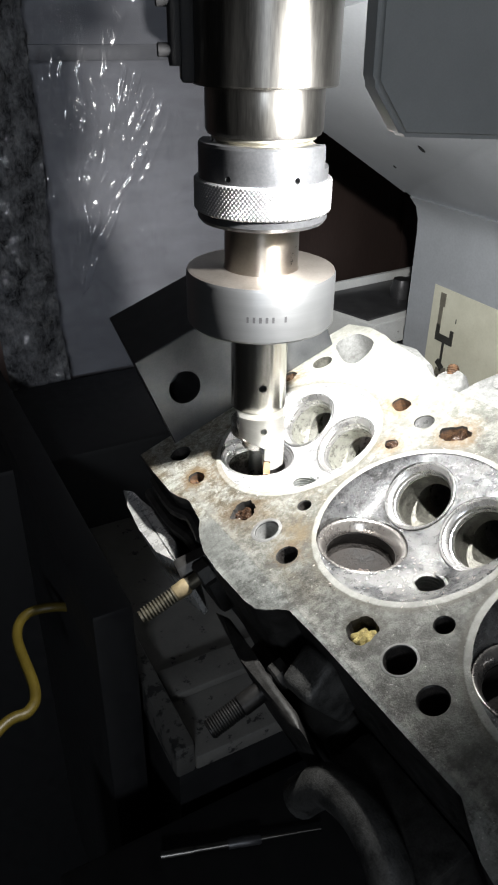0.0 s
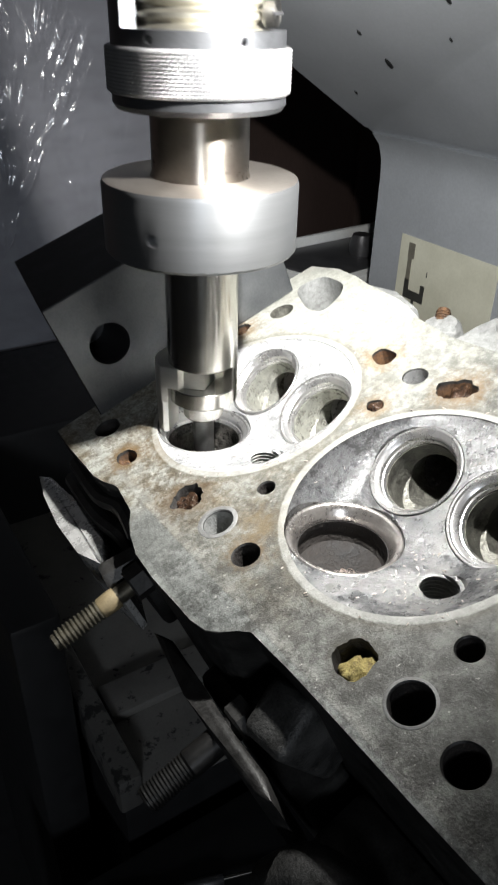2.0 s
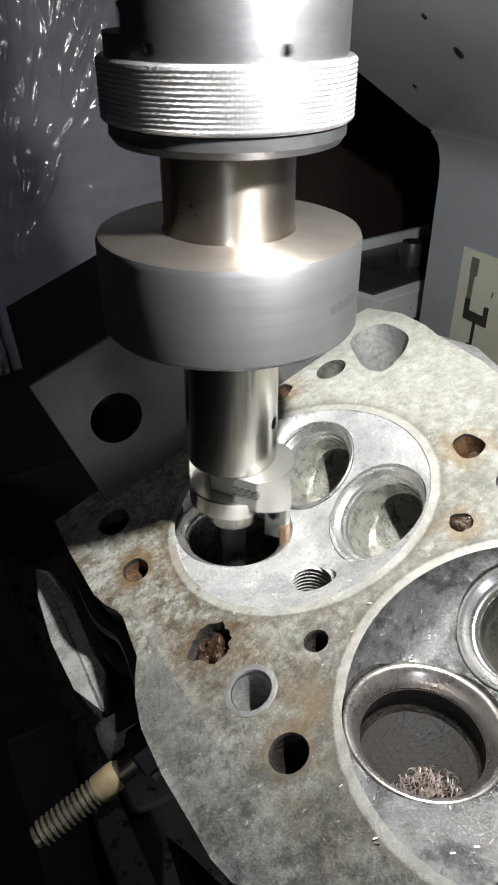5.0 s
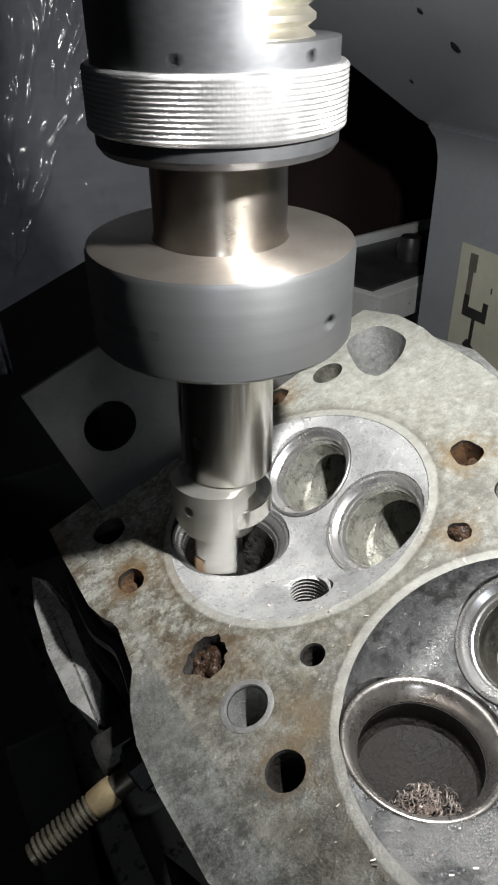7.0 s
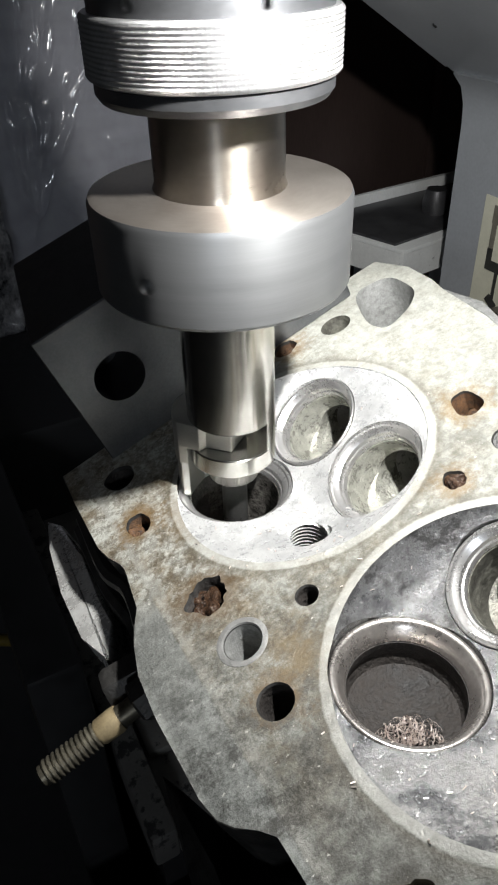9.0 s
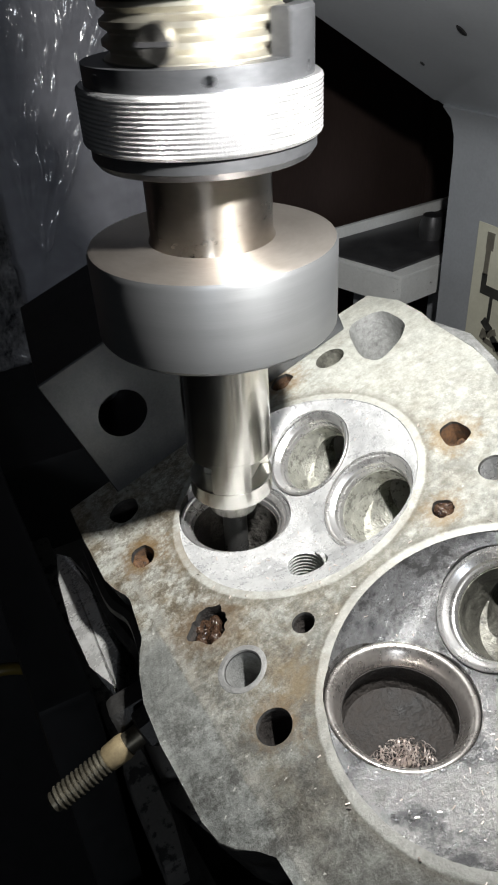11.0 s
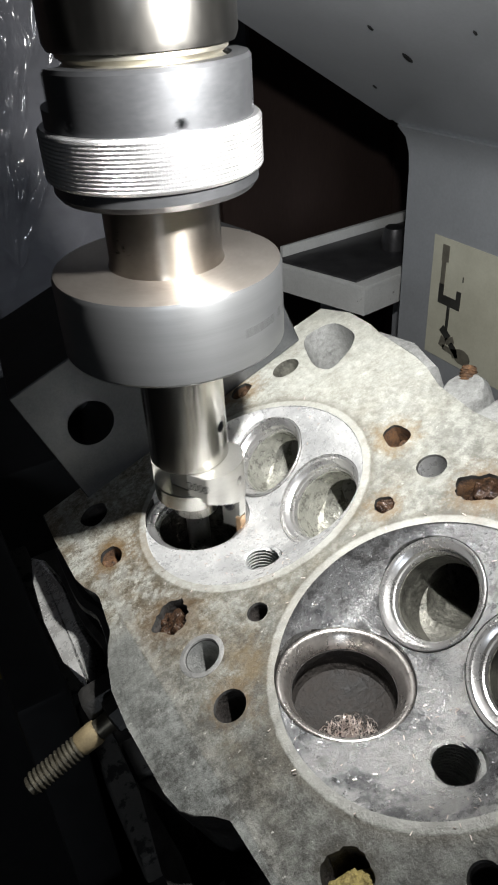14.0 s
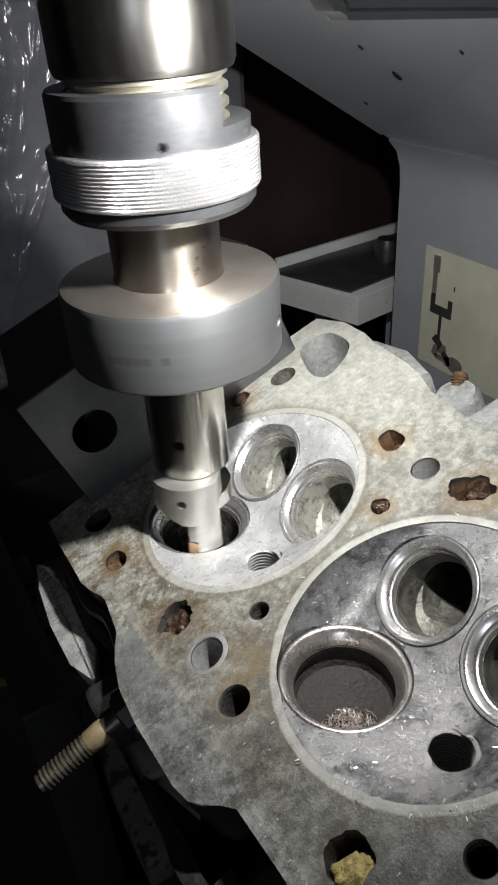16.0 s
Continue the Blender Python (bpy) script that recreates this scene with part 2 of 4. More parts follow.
    r = math_node(t, "ADD", r, math_node(t, "MULTIPLY", math_node(t, "SUBTRACT", mid, 0.5), 0.0014))
    r10 = math_node(t, "MULTIPLY", r, 10.0)
    band = ramp(t, r10, [(0.412, 0.0), (0.420, 1.0), (0.444, 0.9), (0.448, 0.0)])
    colour = mixed(t, math_node(t, "MULTIPLY", math_node(t, "MULTIPLY", band, ramp(t, big, [(0.35, 0.45), (0.6, 1.0)])), 0.62), colour, (0.46, 0.46, 0.43))
    line = ramp(t, r10, [(0.447, 0.0), (0.451, 1.0), (0.458, 0.6), (0.480, 0.0)])
    colour = mixed(t, math_node(t, "MULTIPLY", line, 0.5), colour, (0.09, 0.08, 0.06))
    t.links.new(colour, b.inputs["Base Color"])
    b.inputs["Metallic"].default_value = 0.25
    t.links.new(ramp(t, mid, [(0.35, 0.32), (0.65, 0.62)]), b.inputs["Roughness"])
    h = math_node(t, "ADD", math_node(t, "MULTIPLY", mid, 0.6), math_node(t, "MULTIPLY", small, 0.4))
    bp = node(t, "ShaderNodeBump", Strength=0.55, Distance=0.0009)
    t.links.new(h, bp.inputs["Height"])
    t.links.new(bp.outputs[0], b.inputs["Normal"])
    return m


def chamber_material():
    """Combustion chamber: bright scraped aluminium, the end one wiped clean, the others with carbon blotches."""
    m, t, b = shader("scraped_chamber")
    co = t.nodes.new("ShaderNodeTexCoord").outputs["Object"]
    xyz = t.nodes.new("ShaderNodeSeparateXYZ")
    t.links.new(co, xyz.inputs[0])
    dirty = node(t, "ShaderNodeMapRange", **{"From Min": -0.040, "From Max": -0.052, "To Min": 0.15, "To Max": 1.0})
    t.links.new(xyz.outputs[1], dirty.inputs["Value"])
    big, mid, small = noise_of(t, co, 75, 9, 0.72), noise_of(t, co, 330, 9, 0.78), noise_of(t, co, 1500, 3)
    colour = mixed(t, ramp(t, big, [(0.38, 0.0), (0.62, 1.0)]), (0.46, 0.465, 0.47), (0.80, 0.805, 0.80))
    grey = mixed(t, ramp(t, big, [(0.38, 0.0), (0.62, 1.0)]), (0.10, 0.102, 0.106), (0.34, 0.343, 0.345))
    colour = mixed(t, dirty.outputs[0], colour, grey)
    local = math_node(t, "WRAP", xyz.outputs[1], 0.0468, -0.0468)
    front = node(t, "ShaderNodeMapRange", **{"From Min": 0.012, "From Max": -0.022, "To Min": 0.0, "To Max": 1.0})
    t.links.new(math_node(t, "ADD", local, math_node(t, "MULTIPLY", math_node(t, "SUBTRACT", big, 0.5), 0.05)), front.inputs["Value"])
    scraped = math_node(t, "MULTIPLY", math_node(t, "MULTIPLY", ramp(t, math_node(t, "ADD", math_node(t, "MULTIPLY", big, 0.6), math_node(t, "MULTIPLY", mid, 0.4)), [(0.47, 0.0), (0.53, 1.0)]), front.outputs[0]), dirty.outputs[0])
    soot = ramp(t, math_node(t, "ADD", math_node(t, "MULTIPLY", mid, 0.45), math_node(t, "MULTIPLY", big, 0.55)), [(0.485, 0.0), (0.57, 1.0)])
    colour = mixed(t, math_node(t, "MULTIPLY", math_node(t, "MULTIPLY", soot, dirty.outputs[0]), 0.85), colour, (0.022, 0.021, 0.020))
    colour = mixed(t, math_node(t, "MULTIPLY", scraped, 0.8), colour, (0.42, 0.42, 0.41))
    t.links.new(colour, b.inputs["Base Color"])
    t.links.new(ramp(t, dirty.outputs[0], [(0.15, 0.5), (1.0, 0.72)]), b.inputs["Metallic"])
    t.links.new(ramp(t, mid, [(0.35, 0.20), (0.7, 0.46)]), b.inputs["Roughness"])
    bp = node(t, "ShaderNodeBump", Strength=0.6, Distance=0.0012)
    t.links.new(math_node(t, "ADD", math_node(t, "MULTIPLY", mid, 0.7), math_node(t, "MULTIPLY", small, 0.3)), bp.inputs["Height"])
    t.links.new(bp.outputs[0], b.inputs["Normal"])
    return m


SHELF_WHITE = surface("chipped_white_enamel", (0.74, 0.75, 0.74), (0.60, 0.61, 0.60), (0.4, 0.6), 0.0, 30, 500, 0.1, 0.0004, None, ((0.12, 0.11, 0.10), 90, 0.66))
BOARD, FILM, DECK, CHAMBER = board_material(), film_material(), deck_material(), chamber_material()
PORT_CLEAN = surface("wiped_port_casting", (0.50, 0.50, 0.45), (0.22, 0.218, 0.19), (0.20, 0.40), 0.55, 260, 1100, 1.0, 0.0014)
PORT_OILY = surface("wet_oily_port", (0.20, 0.19, 0.175), (0.025, 0.023, 0.021), (0.08, 0.25), 0.4, 260, 900, 1.0, 0.003)
PORT = surface("port_casting", (0.19, 0.187, 0.16), (0.035, 0.034, 0.03), (0.25, 0.55), 0.5, 190, 900, 0.9, 0.0012)
PILOT = surface("dark_oily_pilot_steel", (0.36, 0.36, 0.35), (0.24, 0.24, 0.235), (0.24, 0.34), 0.9, 60, 900, 0.05)
NUT = surface("dark_nut_steel", (0.11, 0.112, 0.118), (0.06, 0.062, 0.066), (0.36, 0.44), 0.8, 40, 900, 0.02, 0.0002)
KNURL = surface("knurled_steel", (0.46, 0.46, 0.465), (0.36, 0.36, 0.365), (0.28, 0.38), 0.9, 200, 1500, 0.05)
COLLAR_TOP = surface("collar_top_glare_steel", (0.60, 0.55, 0.50), (0.46, 0.41, 0.36), (0.32, 0.42), 0.95, 60, 900, 0.06, 0.0002, None, None, 0.0, 0.7)
ENGRAVED = surface("worn_engraving", (0.12, 0.12, 0.125), (0.09, 0.09, 0.095), (0.45, 0.55), 0.8)
SOOT_SHADE = surface("sooty_shaded_port", (0.026, 0.021, 0.018), (0.0035, 0.003, 0.0028), (0.55, 0.9), 0.0, 130, 700, 1.0, 0.002)
FLANGE = surface("worn_flange_edge", (0.78, 0.78, 0.76), (0.46, 0.455, 0.44), (0.18, 0.40), 0.55, 130, 900, 0.6, 0.0008)
STUD_BLACK = surface("black_stud_skin", (0.010, 0.0095, 0.009), (0.005, 0.005, 0.005), (0.3, 0.5), 0.0, 120, 900, 0.2)
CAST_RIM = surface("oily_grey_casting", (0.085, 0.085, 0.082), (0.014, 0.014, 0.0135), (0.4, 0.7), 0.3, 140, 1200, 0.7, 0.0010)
GREYCAST = surface("dull_grey_casting", (0.24, 0.24, 0.235), (0.14, 0.14, 0.135), (0.5, 0.7), 0.3, 260, 1600, 0.6, 0.0006)
GLOW, glow_tree, glow_b = shader("lamp_lens_glow")
glow_b.inputs["Emission Color"].default_value = (1.0, 0.97, 0.92, 1)
glow_b.inputs["Emission Strength"].default_value = 3.0

# ---- mesh helpers ----


def finish(bm, material, sharp=35):
    me = bpy.data.meshes.new("mesh")
    bmesh.ops.recalc_face_normals(bm, faces=bm.faces)
    bm.to_mesh(me)
    bm.free()
    for p in me.polygons:
        p.use_smooth = True
    me.set_sharp_from_angle(angle=radians(sharp))
    for m in material if isinstance(material, (list, tuple)) else [material]:
        me.materials.append(m)
    return me


def part(name, bm, material, parent, label="", m=None, sharp=35):
    ob = new(name, finish(bm, material, sharp))
    ob.parent = parent
    if m is not None:
        ob.matrix_local = m
    return tagged(ob, label)


def thing(name, label, category, m=None, group="", kind=""):
    ob = new(name)
    ob.empty_display_size = 0.02
    if m is not None:
        ob.matrix_world = m
    return tagged(ob, label, category, group, kind)


def solid(name, bm, material, label, category, m=None, kind="", sharp=35):
    ob = new(name, finish(bm, material, sharp))
    if m is not None:
        ob.matrix_world = m
    return tagged(ob, label, category, "", kind)


def boxed(x0, x1, y0, y1, z0, z1, bevel=0.0, seg=2):
    bm = bmesh.new()
    bmesh.ops.create_cube(bm, size=1)
    for v in bm.verts:
        v.co = Vector(((x0 + x1) / 2 + v.co.x * (x1 - x0), (y0 + y1) / 2 + v.co.y * (y1 - y0), (z0 + z1) / 2 + v.co.z * (z1 - z0)))
    if bevel:
        bmesh.ops.bevel(bm, geom=bm.edges[:], offset=bevel, segments=seg, affect="EDGES", profile=0.5)
    return bm


def lathe(profile, seg=64, m=None):
    """Closed body of revolution about z through (radius, height) pairs, from one end on the axis to the other."""
    bm = bmesh.new()
    rings = []
    for r, z in profile:
        if r < 1e-7:
            rings.append([bm.verts.new((0, 0, z))])
        else:
            rings.append([bm.verts.new((r * math.cos(2 * math.pi * k / seg), r * math.sin(2 * math.pi * k / seg), z)) for k in range(seg)])
    for a, b in zip(rings, rings[1:]):
        for k in range(seg):
            quad = [a[k % len(a)], a[(k + 1) % len(a)], b[(k + 1) % len(b)], b[k % len(b)]]
            quad = list(dict.fromkeys(quad))
            if len(quad) > 2:
                bm.faces.new(quad)
    if m is not None:
        bm.transform(m)
    return bm


def ring(profile, seg=64, m=None):
    """Body of revolution with a hole: the profile is a closed loop of (radius, height)."""
    bm = bmesh.new()
    rings = [[bm.verts.new((r * math.cos(2 * math.pi * k / seg), r * math.sin(2 * math.pi * k / seg), z)) for k in range(seg)] for r, z in profile]
    for a, b in zip(rings, rings[1:] + rings[:1]):
        for k in range(seg):
            bm.faces.new((a[k], a[(k + 1) % seg], b[(k + 1) % seg], b[k]))
    if m is not None:
        bm.transform(m)
    return bm


def prism(points, z0, z1, bevel=0.0):
    bm = bmesh.new()
    low = [bm.verts.new((x, y, z0)) for x, y in points]
    high = [bm.verts.new((x, y, z1)) for x, y in points]
    bm.faces.new(low[::-1])
    top = bm.faces.new(high)
    n = len(points)
    for k in range(n):
        bm.faces.new((low[k], low[(k + 1) % n], high[(k + 1) % n], high[k]))
    if bevel:
        bmesh.ops.bevel(bm, geom=list(top.edges), offset=bevel, segments=2, affect="EDGES", profile=0.5)
    return bm


def joined(parts):
    out = bmesh.new()
    for bm in parts:
        me = bpy.data.meshes.new("tmp")
        bm.to_mesh(me)
        bm.free()
        out.from_mesh(me)
        bpy.data.meshes.remove(me)
    return out


def carve(bm, cutters):
    """The body with the cutters (one bmesh each, carved one after another) taken out of it."""
    def temp(b):
        bmesh.ops.recalc_face_normals(b, faces=b.faces)
        me = bpy.data.meshes.new("tmp")
        b.to_mesh(me)
        b.free()
        return new("tmp", me)
    base, tools = temp(bm), [temp(c) for c in cutters]
    for tool in tools:
        mod = base.modifiers.new("cut", "BOOLEAN")
        mod.operation, mod.solver, mod.object = "DIFFERENCE", "EXACT", tool
    bpy.context.view_layer.update()
    got = bpy.data.meshes.new_from_object(base.evaluated_get(bpy.context.evaluated_depsgraph_get()))
    out = bmesh.new()
    out.from_mesh(got)
    for ob in (base, *tools):
        me = ob.data
        bpy.data.objects.remove(ob)
        bpy.data.meshes.remove(me)
    bpy.data.meshes.remove(got)
    return out


def threaded(radius, pitch, length, depth, seg=24, tip=0.0006):
    """A screw thread as close ridges along z from 0 to length, with a chamfered tip."""
    prof = [(0, 0), (radius - depth, 0)]
    n = int((length - tip) / pitch)
    for k in range(n):
        z = k * pitch
        prof += [(radius - depth, z + 0.08 * pitch), (radius, z + 0.42 * pitch), (radius, z + 0.58 * pitch), (radius - depth, z + 0.94 * pitch)]
    prof += [(radius - depth, length - tip), (radius - 2 * depth, length), (0, length)]
    return lathe(prof, seg)


def axis_pose(at, way):
    """A pose whose z axis points along way."""
    return Matrix.Translation(at) @ Vector(way).to_track_quat("Z", "Y").to_matrix().to_4x4()


def tube(points, radius, seg=10, close=True):
    """A round cord through the points, smoothed."""
    pts = [Vector(p) for p in points]
    fine = []
    for i in range(len(pts) - 1):
        p0, p1, p2, p3 = pts[max(i - 1, 0)], pts[i], pts[i + 1], pts[min(i + 2, len(pts) - 1)]
        for k in range(8):
            s = k / 8
            fine.append(0.5 * (2 * p1 + (p2 - p0) * s + (2 * p0 - 5 * p1 + 4 * p2 - p3) * s * s + (3 * p1 - p0 - 3 * p2 + p3) * s ** 3))
    fine.append(pts[-1])
    bm = bmesh.new()
    rows = []
    for i, p in enumerate(fine):
        way = (fine[min(i + 1, len(fine) - 1)] - fine[max(i - 1, 0)]).normalized()
        side = way.orthogonal().normalized() if i == 0 else (side - way * side.dot(way)).normalized()
        up = way.cross(side)
        rows.append([bm.verts.new(p + radius * (math.cos(2 * math.pi * k / seg) * side + math.sin(2 * math.pi * k / seg) * up)) for k in range(seg)])
    for a, b in zip(rows, rows[1:]):
        for k in range(seg):
            bm.faces.new((a[k], a[(k + 1) % seg], b[(k + 1) % seg], b[k]))
    bm.faces.new(rows[0][::-1])
    bm.faces.new(rows[-1])
    return bm

# ---- the workshop around the machine ----


def workshop():
    solid("floor", boxed(-2.2, 2.6, -2.4, 2.2, -0.1, 0.0), CONCRETE, "dark worn concrete workshop floor", "floor", kind="structure")
    solid("ceiling", boxed(-2.2, 2.6, -2.4, 2.2, 2.7, 2.8), PLASTER, "dim grey plaster ceiling", "ceiling", kind="structure")
    solid("wall_north", boxed(-2.2, 2.6, 2.2, 2.3, 0, 2.7), PLASTER, "dim grey plaster wall", "wall", kind="structure")
    solid("wall_east", boxed(2.6, 2.7, -2.4, 2.2, 0, 2.7), PLASTER, "dim grey plaster wall", "wall", kind="structure")
    south = joined([boxed(-0.95, 2.6, -2.5, -2.4, 0, 2.7), boxed(-2.2, -1.55, -2.5, -2.4, 0, 2.7), boxed(-1.55, -0.95, -2.5, -2.4, 2.15, 2.7), boxed(-1.55, -0.95, -2.5, -2.4, 0, 1.55)])
    solid("wall_south", south, PLASTER, "dim grey plaster wall with an opening for the fill light", "wall", kind="structure")
    solid("wall_west", boxed(-2.3, -2.2, -2.4, 2.2, 0, 2.7), PLASTER, "dim grey plaster wall", "wall", kind="structure")


workshop()


def brown_partition():
    bm = joined([boxed(-0.6, 1.5, 0.86, 0.90, 0.0, 2.0, 0.004)] + [boxed(-0.6 + 0.35 * k, -0.585 + 0.35 * k, 0.852, 0.8605, 0.0, 2.0) for k in range(7)])
    solid("partition", bm, BROWN, "dark brown board partition with upright battens behind the machine", "partition", kind="structure")


brown_partition()


def board_edge(z):
    """The board's free edge leans outwards from its foot, then runs upright."""
    return min(0.310, 0.240 + 0.64 * max(0.0, z - 0.92))


def wrapped_board():
    """A grey board wrapped in wrinkled clear film, leaning behind the work."""
    root = thing("wrapped_board", "grey lined board wrapped in wrinkled clear plastic film", "board")
    pts = [(0.012, 0.825), (0.240, 0.825), (0.240, 0.92), (0.310, 1.0294), (board_edge(1.60), 1.60), (0.012, 1.60)]
    part("board", prism(pts, 0.0, 0.02), BOARD, root, m=Matrix(((1, 0, 0, 0), (0, 0, -1, 0.52), (0, 1, 0, 0), (0, 0, 0, 1))))
    part("batten", boxed(0.012, 0.305, 0.490, 0.4995, 1.157, 1.171, 0.001), STEEL_DARK, root, "dark level strip across the board")
    rnd = random.Random(4)
    nx, nz = 280, 280
    share = np.linspace(0, 1, nx + 1)[:, None]
    zs = np.linspace(0.825, 1.40, nz + 1)[None, :]
    edge = np.minimum(0.308, 0.238 + 0.64 * np.maximum(0.0, zs - 0.92))
    xs = -0.03 + share * (edge + 0.03)
    depth = np.zeros((nx + 1, nz + 1))
    # creases fan out upwards from a gathered spot and lie loose elsewhere
    folds = []
    for _ in range(150):
        d, a = rnd.uniform(0.01, 0.23), rnd.uniform(-0.22, 0.62)
        folds.append((0.040 + d * math.sin(a), 0.925 + d * math.cos(a), math.tan(a), rnd.uniform(0.006, 0.022), rnd.uniform(0.0010, 0.0032), rnd.uniform(0.0009, 0.0024)))
    for _ in range(170):
        folds.append((rnd.uniform(-0.03, 0.13), rnd.uniform(0.84, 1.40), rnd.uniform(-1.2, 1.2), rnd.uniform(0.005, 0.02), rnd.uniform(0.0005, 0.0016), rnd.uniform(0.0010, 0.003)))
    for _ in range(70):
        folds.append((rnd.uniform(0.10, 0.34), rnd.uniform(0.84, 1.40), rnd.uniform(-0.6, 1.6), rnd.uniform(0.01, 0.05), rnd.uniform(0.0004, 0.0013), rnd.uniform(0.002, 0.005)))
    warp = np.array([[noise.noise((float(xs[i, k]) * 22, float(zs[0, k]) * 22, 11.0)) for k in range(nz + 1)] for i in range(nx + 1)])
    bend = np.array([[noise.noise((float(xs[i, k]) * 60, float(zs[0, k]) * 60, 17.0)) for k in range(nz + 1)] for i in range(nx + 1)])
    xw, zw = xs + 0.010 * warp + 0.004 * bend, zs + 0.008 * bend
    for fx, fz, lean, size, high, wide in folds:
        norm = math.hypot(1, lean)
        across, along = ((xw - fx) - lean * (zw - fz)) / norm, ((zw - fz) + lean * (xw - fx)) / norm
        depth += high * np.exp(-np.abs(across / wide) - (along / size) ** 2)
    bm = bmesh.new()
    grid = []
    for i in range(nx + 1):
        col = []
        for k in range(nz + 1):
            x, z = float(xs[i, k]), float(zs[0, k])
            d = float(depth[i, k]) + 0.005 * noise.noise((x * 14, z * 7, 1.0)) + 0.0020 * (0.25 + 0.75 * math.exp(-((x - 0.04) / 0.06) ** 2)) * noise.noise((x * 75, z * 55, 5.0))
            col.append(bm.verts.new((x, 0.486 - d, z)))
        grid.append(col)
    for i in range(nx):
        for k in range(nz):
            bm.faces.new((grid[i][k], grid[i + 1][k], grid[i + 1][k + 1], grid[i][k + 1]))
    ob = part("film", bm, FILM, root, "wrinkled clear plastic film", sharp=180)
    ob.visible_shadow = False
    # the bunched edge: a crumpled rope of film hanging in front of the board's side
    bm = bmesh.new()
    cols = []
    for k in range(170):
        z = 0.72 + 0.75 * k / 169
        lean = 0.010 * noise.noise((0.0, z * 6, 2.0)) + 0.030 * max(0.0, 0.95 - z)
        cols.append([bm.verts.new((-0.052 + lean + 0.0048 * j, 0.474 + 0.004 * abs(j - 7) * 0.4 - 0.014 * abs(noise.noise((j * 0.55, z * 85, 3.0))) - 0.010 * abs(noise.noise((j * 0.23, z * 30, 8.0))), z)) for j in range(15)])
    for a, b in zip(cols, cols[1:]):
        for j in range(14):
            bm.faces.new((a[j], a[j + 1], b[j + 1], b[j]))
    part("bunched_edge", bm, surface("bunched_film", (0.26, 0.26, 0.27), (0.012, 0.012, 0.014), (0.07, 0.18), 0.0, 60, 300, 0.6, 0.003, (1.0, 1, 0.6)), root, "bunched crumpled edge of the film", sharp=180)


wrapped_board()


STEEP, FOLD = 0.92, 2.25


def machine_frame():
    """White C-shaped machine frame: column, sloping throat and overhanging arm."""
    root = thing("milling_machine_frame", "white enamelled machine column with overhanging arm and sloped throat", "machine")
    out = [(0.285, 0.40), (0.285, 1.030), (0.2838, 1.042), (0.280, 1.053), (0.272, 1.0615), (0.75, 1.0615), (0.75, 0.40)]
    bm = bmesh.new()
    rows = []
    for y in (-0.62, 0.222, 0.234):
        ins = 0.0 if y < 0.23 else 0.012
        rows.append([bm.verts.new((x + (ins if n < 5 else 0), y, z)) for n, (x, z) in enumerate(out)])
    for a, b in zip(rows, rows[1:]):
        for k in range(len(out)):
            bm.faces.new((a[k], a[(k + 1) % len(out)], b[(k + 1) % len(out)], b[k]))
    bm.faces.new(rows[0])
    bm.faces.new(rows[-1][::-1])
    part("column", bm, PAINT, root, sharp=28)
    # the throat under the arm: a steep facet over the column and a flatter one towards the far edge, meeting in a slanting fold
    c0, c1 = Vector((0.2722, 0.228, 1.0616)), Vector((0.2722, -0.62, 1.0616))
    fold = Vector((0.2722 - 0.19, 0.228 - 0.19 * FOLD, 1.0616 + 0.19 * STEEP))
    tip = Vector((0.2722 - 0.19, 0.228, 1.0616 + 0.19 * 0.60))
    far = Vector((0.2722 - 0.19, -0.62, 1.0616 + 0.19 * STEEP))
    up = 1.62
    bm = bmesh.new()
    v = {k: bm.verts.new(p) for k, p in dict(c0=c0, c1=c1, fold=fold, tip=tip, far=far, tip_up=(tip.x, tip.y, up), fold_up=(fold.x, fold.y, up), far_up=(far.x, far.y, up),
                                             b0=(0.75, 0.228, 1.0616), b1=(0.75, -0.62, 1.0616), b0_up=(0.75, 0.228, up), b1_up=(0.75, -0.62, up)).items()}
    for names in (("c0", "fold", "tip"), ("c0", "c1", "far", "fold"), ("tip", "fold", "fold_up", "tip_up"), ("fold", "far", "far_up", "fold_up"), ("c0", "tip", "tip_up", "b0_up", "b0"),
                  ("c1", "b1", "b1_up", "far_up", "far"), ("b0", "b0_up", "b1_up", "b1"), ("c0", "b0", "b1", "c1"), ("tip_up", "fold_up", "far_up", "b1_up", "b0_up")):
        bm.faces.new([v[n] for n in names])
    bmesh.ops.recalc_face_normals(bm, faces=bm.faces)
    bmesh.ops.bevel(bm, geom=[e for e in bm.edges if {a for a in e.verts} in ({v["c0"], v["fold"]}, {v["c0"], v["tip"]})], offset=0.004, segments=3, affect="EDGES")
    part("arm", bm, PAINT, root, "sloping underside of the machine arm", sharp=28)
    # chips in the enamel of the flatter facet
    n = (tip - c0).cross(fold - c0).normalized()
    n = n if n.z < 0 else -n
    for a, b, w in ((0.36, 0.30, 0.0036), (0.50, 0.22, 0.0018), (0.42, 0.42, 0.0014), (0.55, 0.36, 0.0024), (0.24, 0.18, 0.0016)):
        at = c0 + (tip - c0) * a + (fold - tip) * b * a * 2
        part("paint_chip", lathe([(0, 0), (w, 0), (w * 0.8, 0.0006), (0, 0.0006)], 9), BLACKED_SHADED, root, "dark paint chip", axis_pose(at, n) @ Matrix.Diagonal((0.5, 1.5, 1, 1)))


machine_frame()


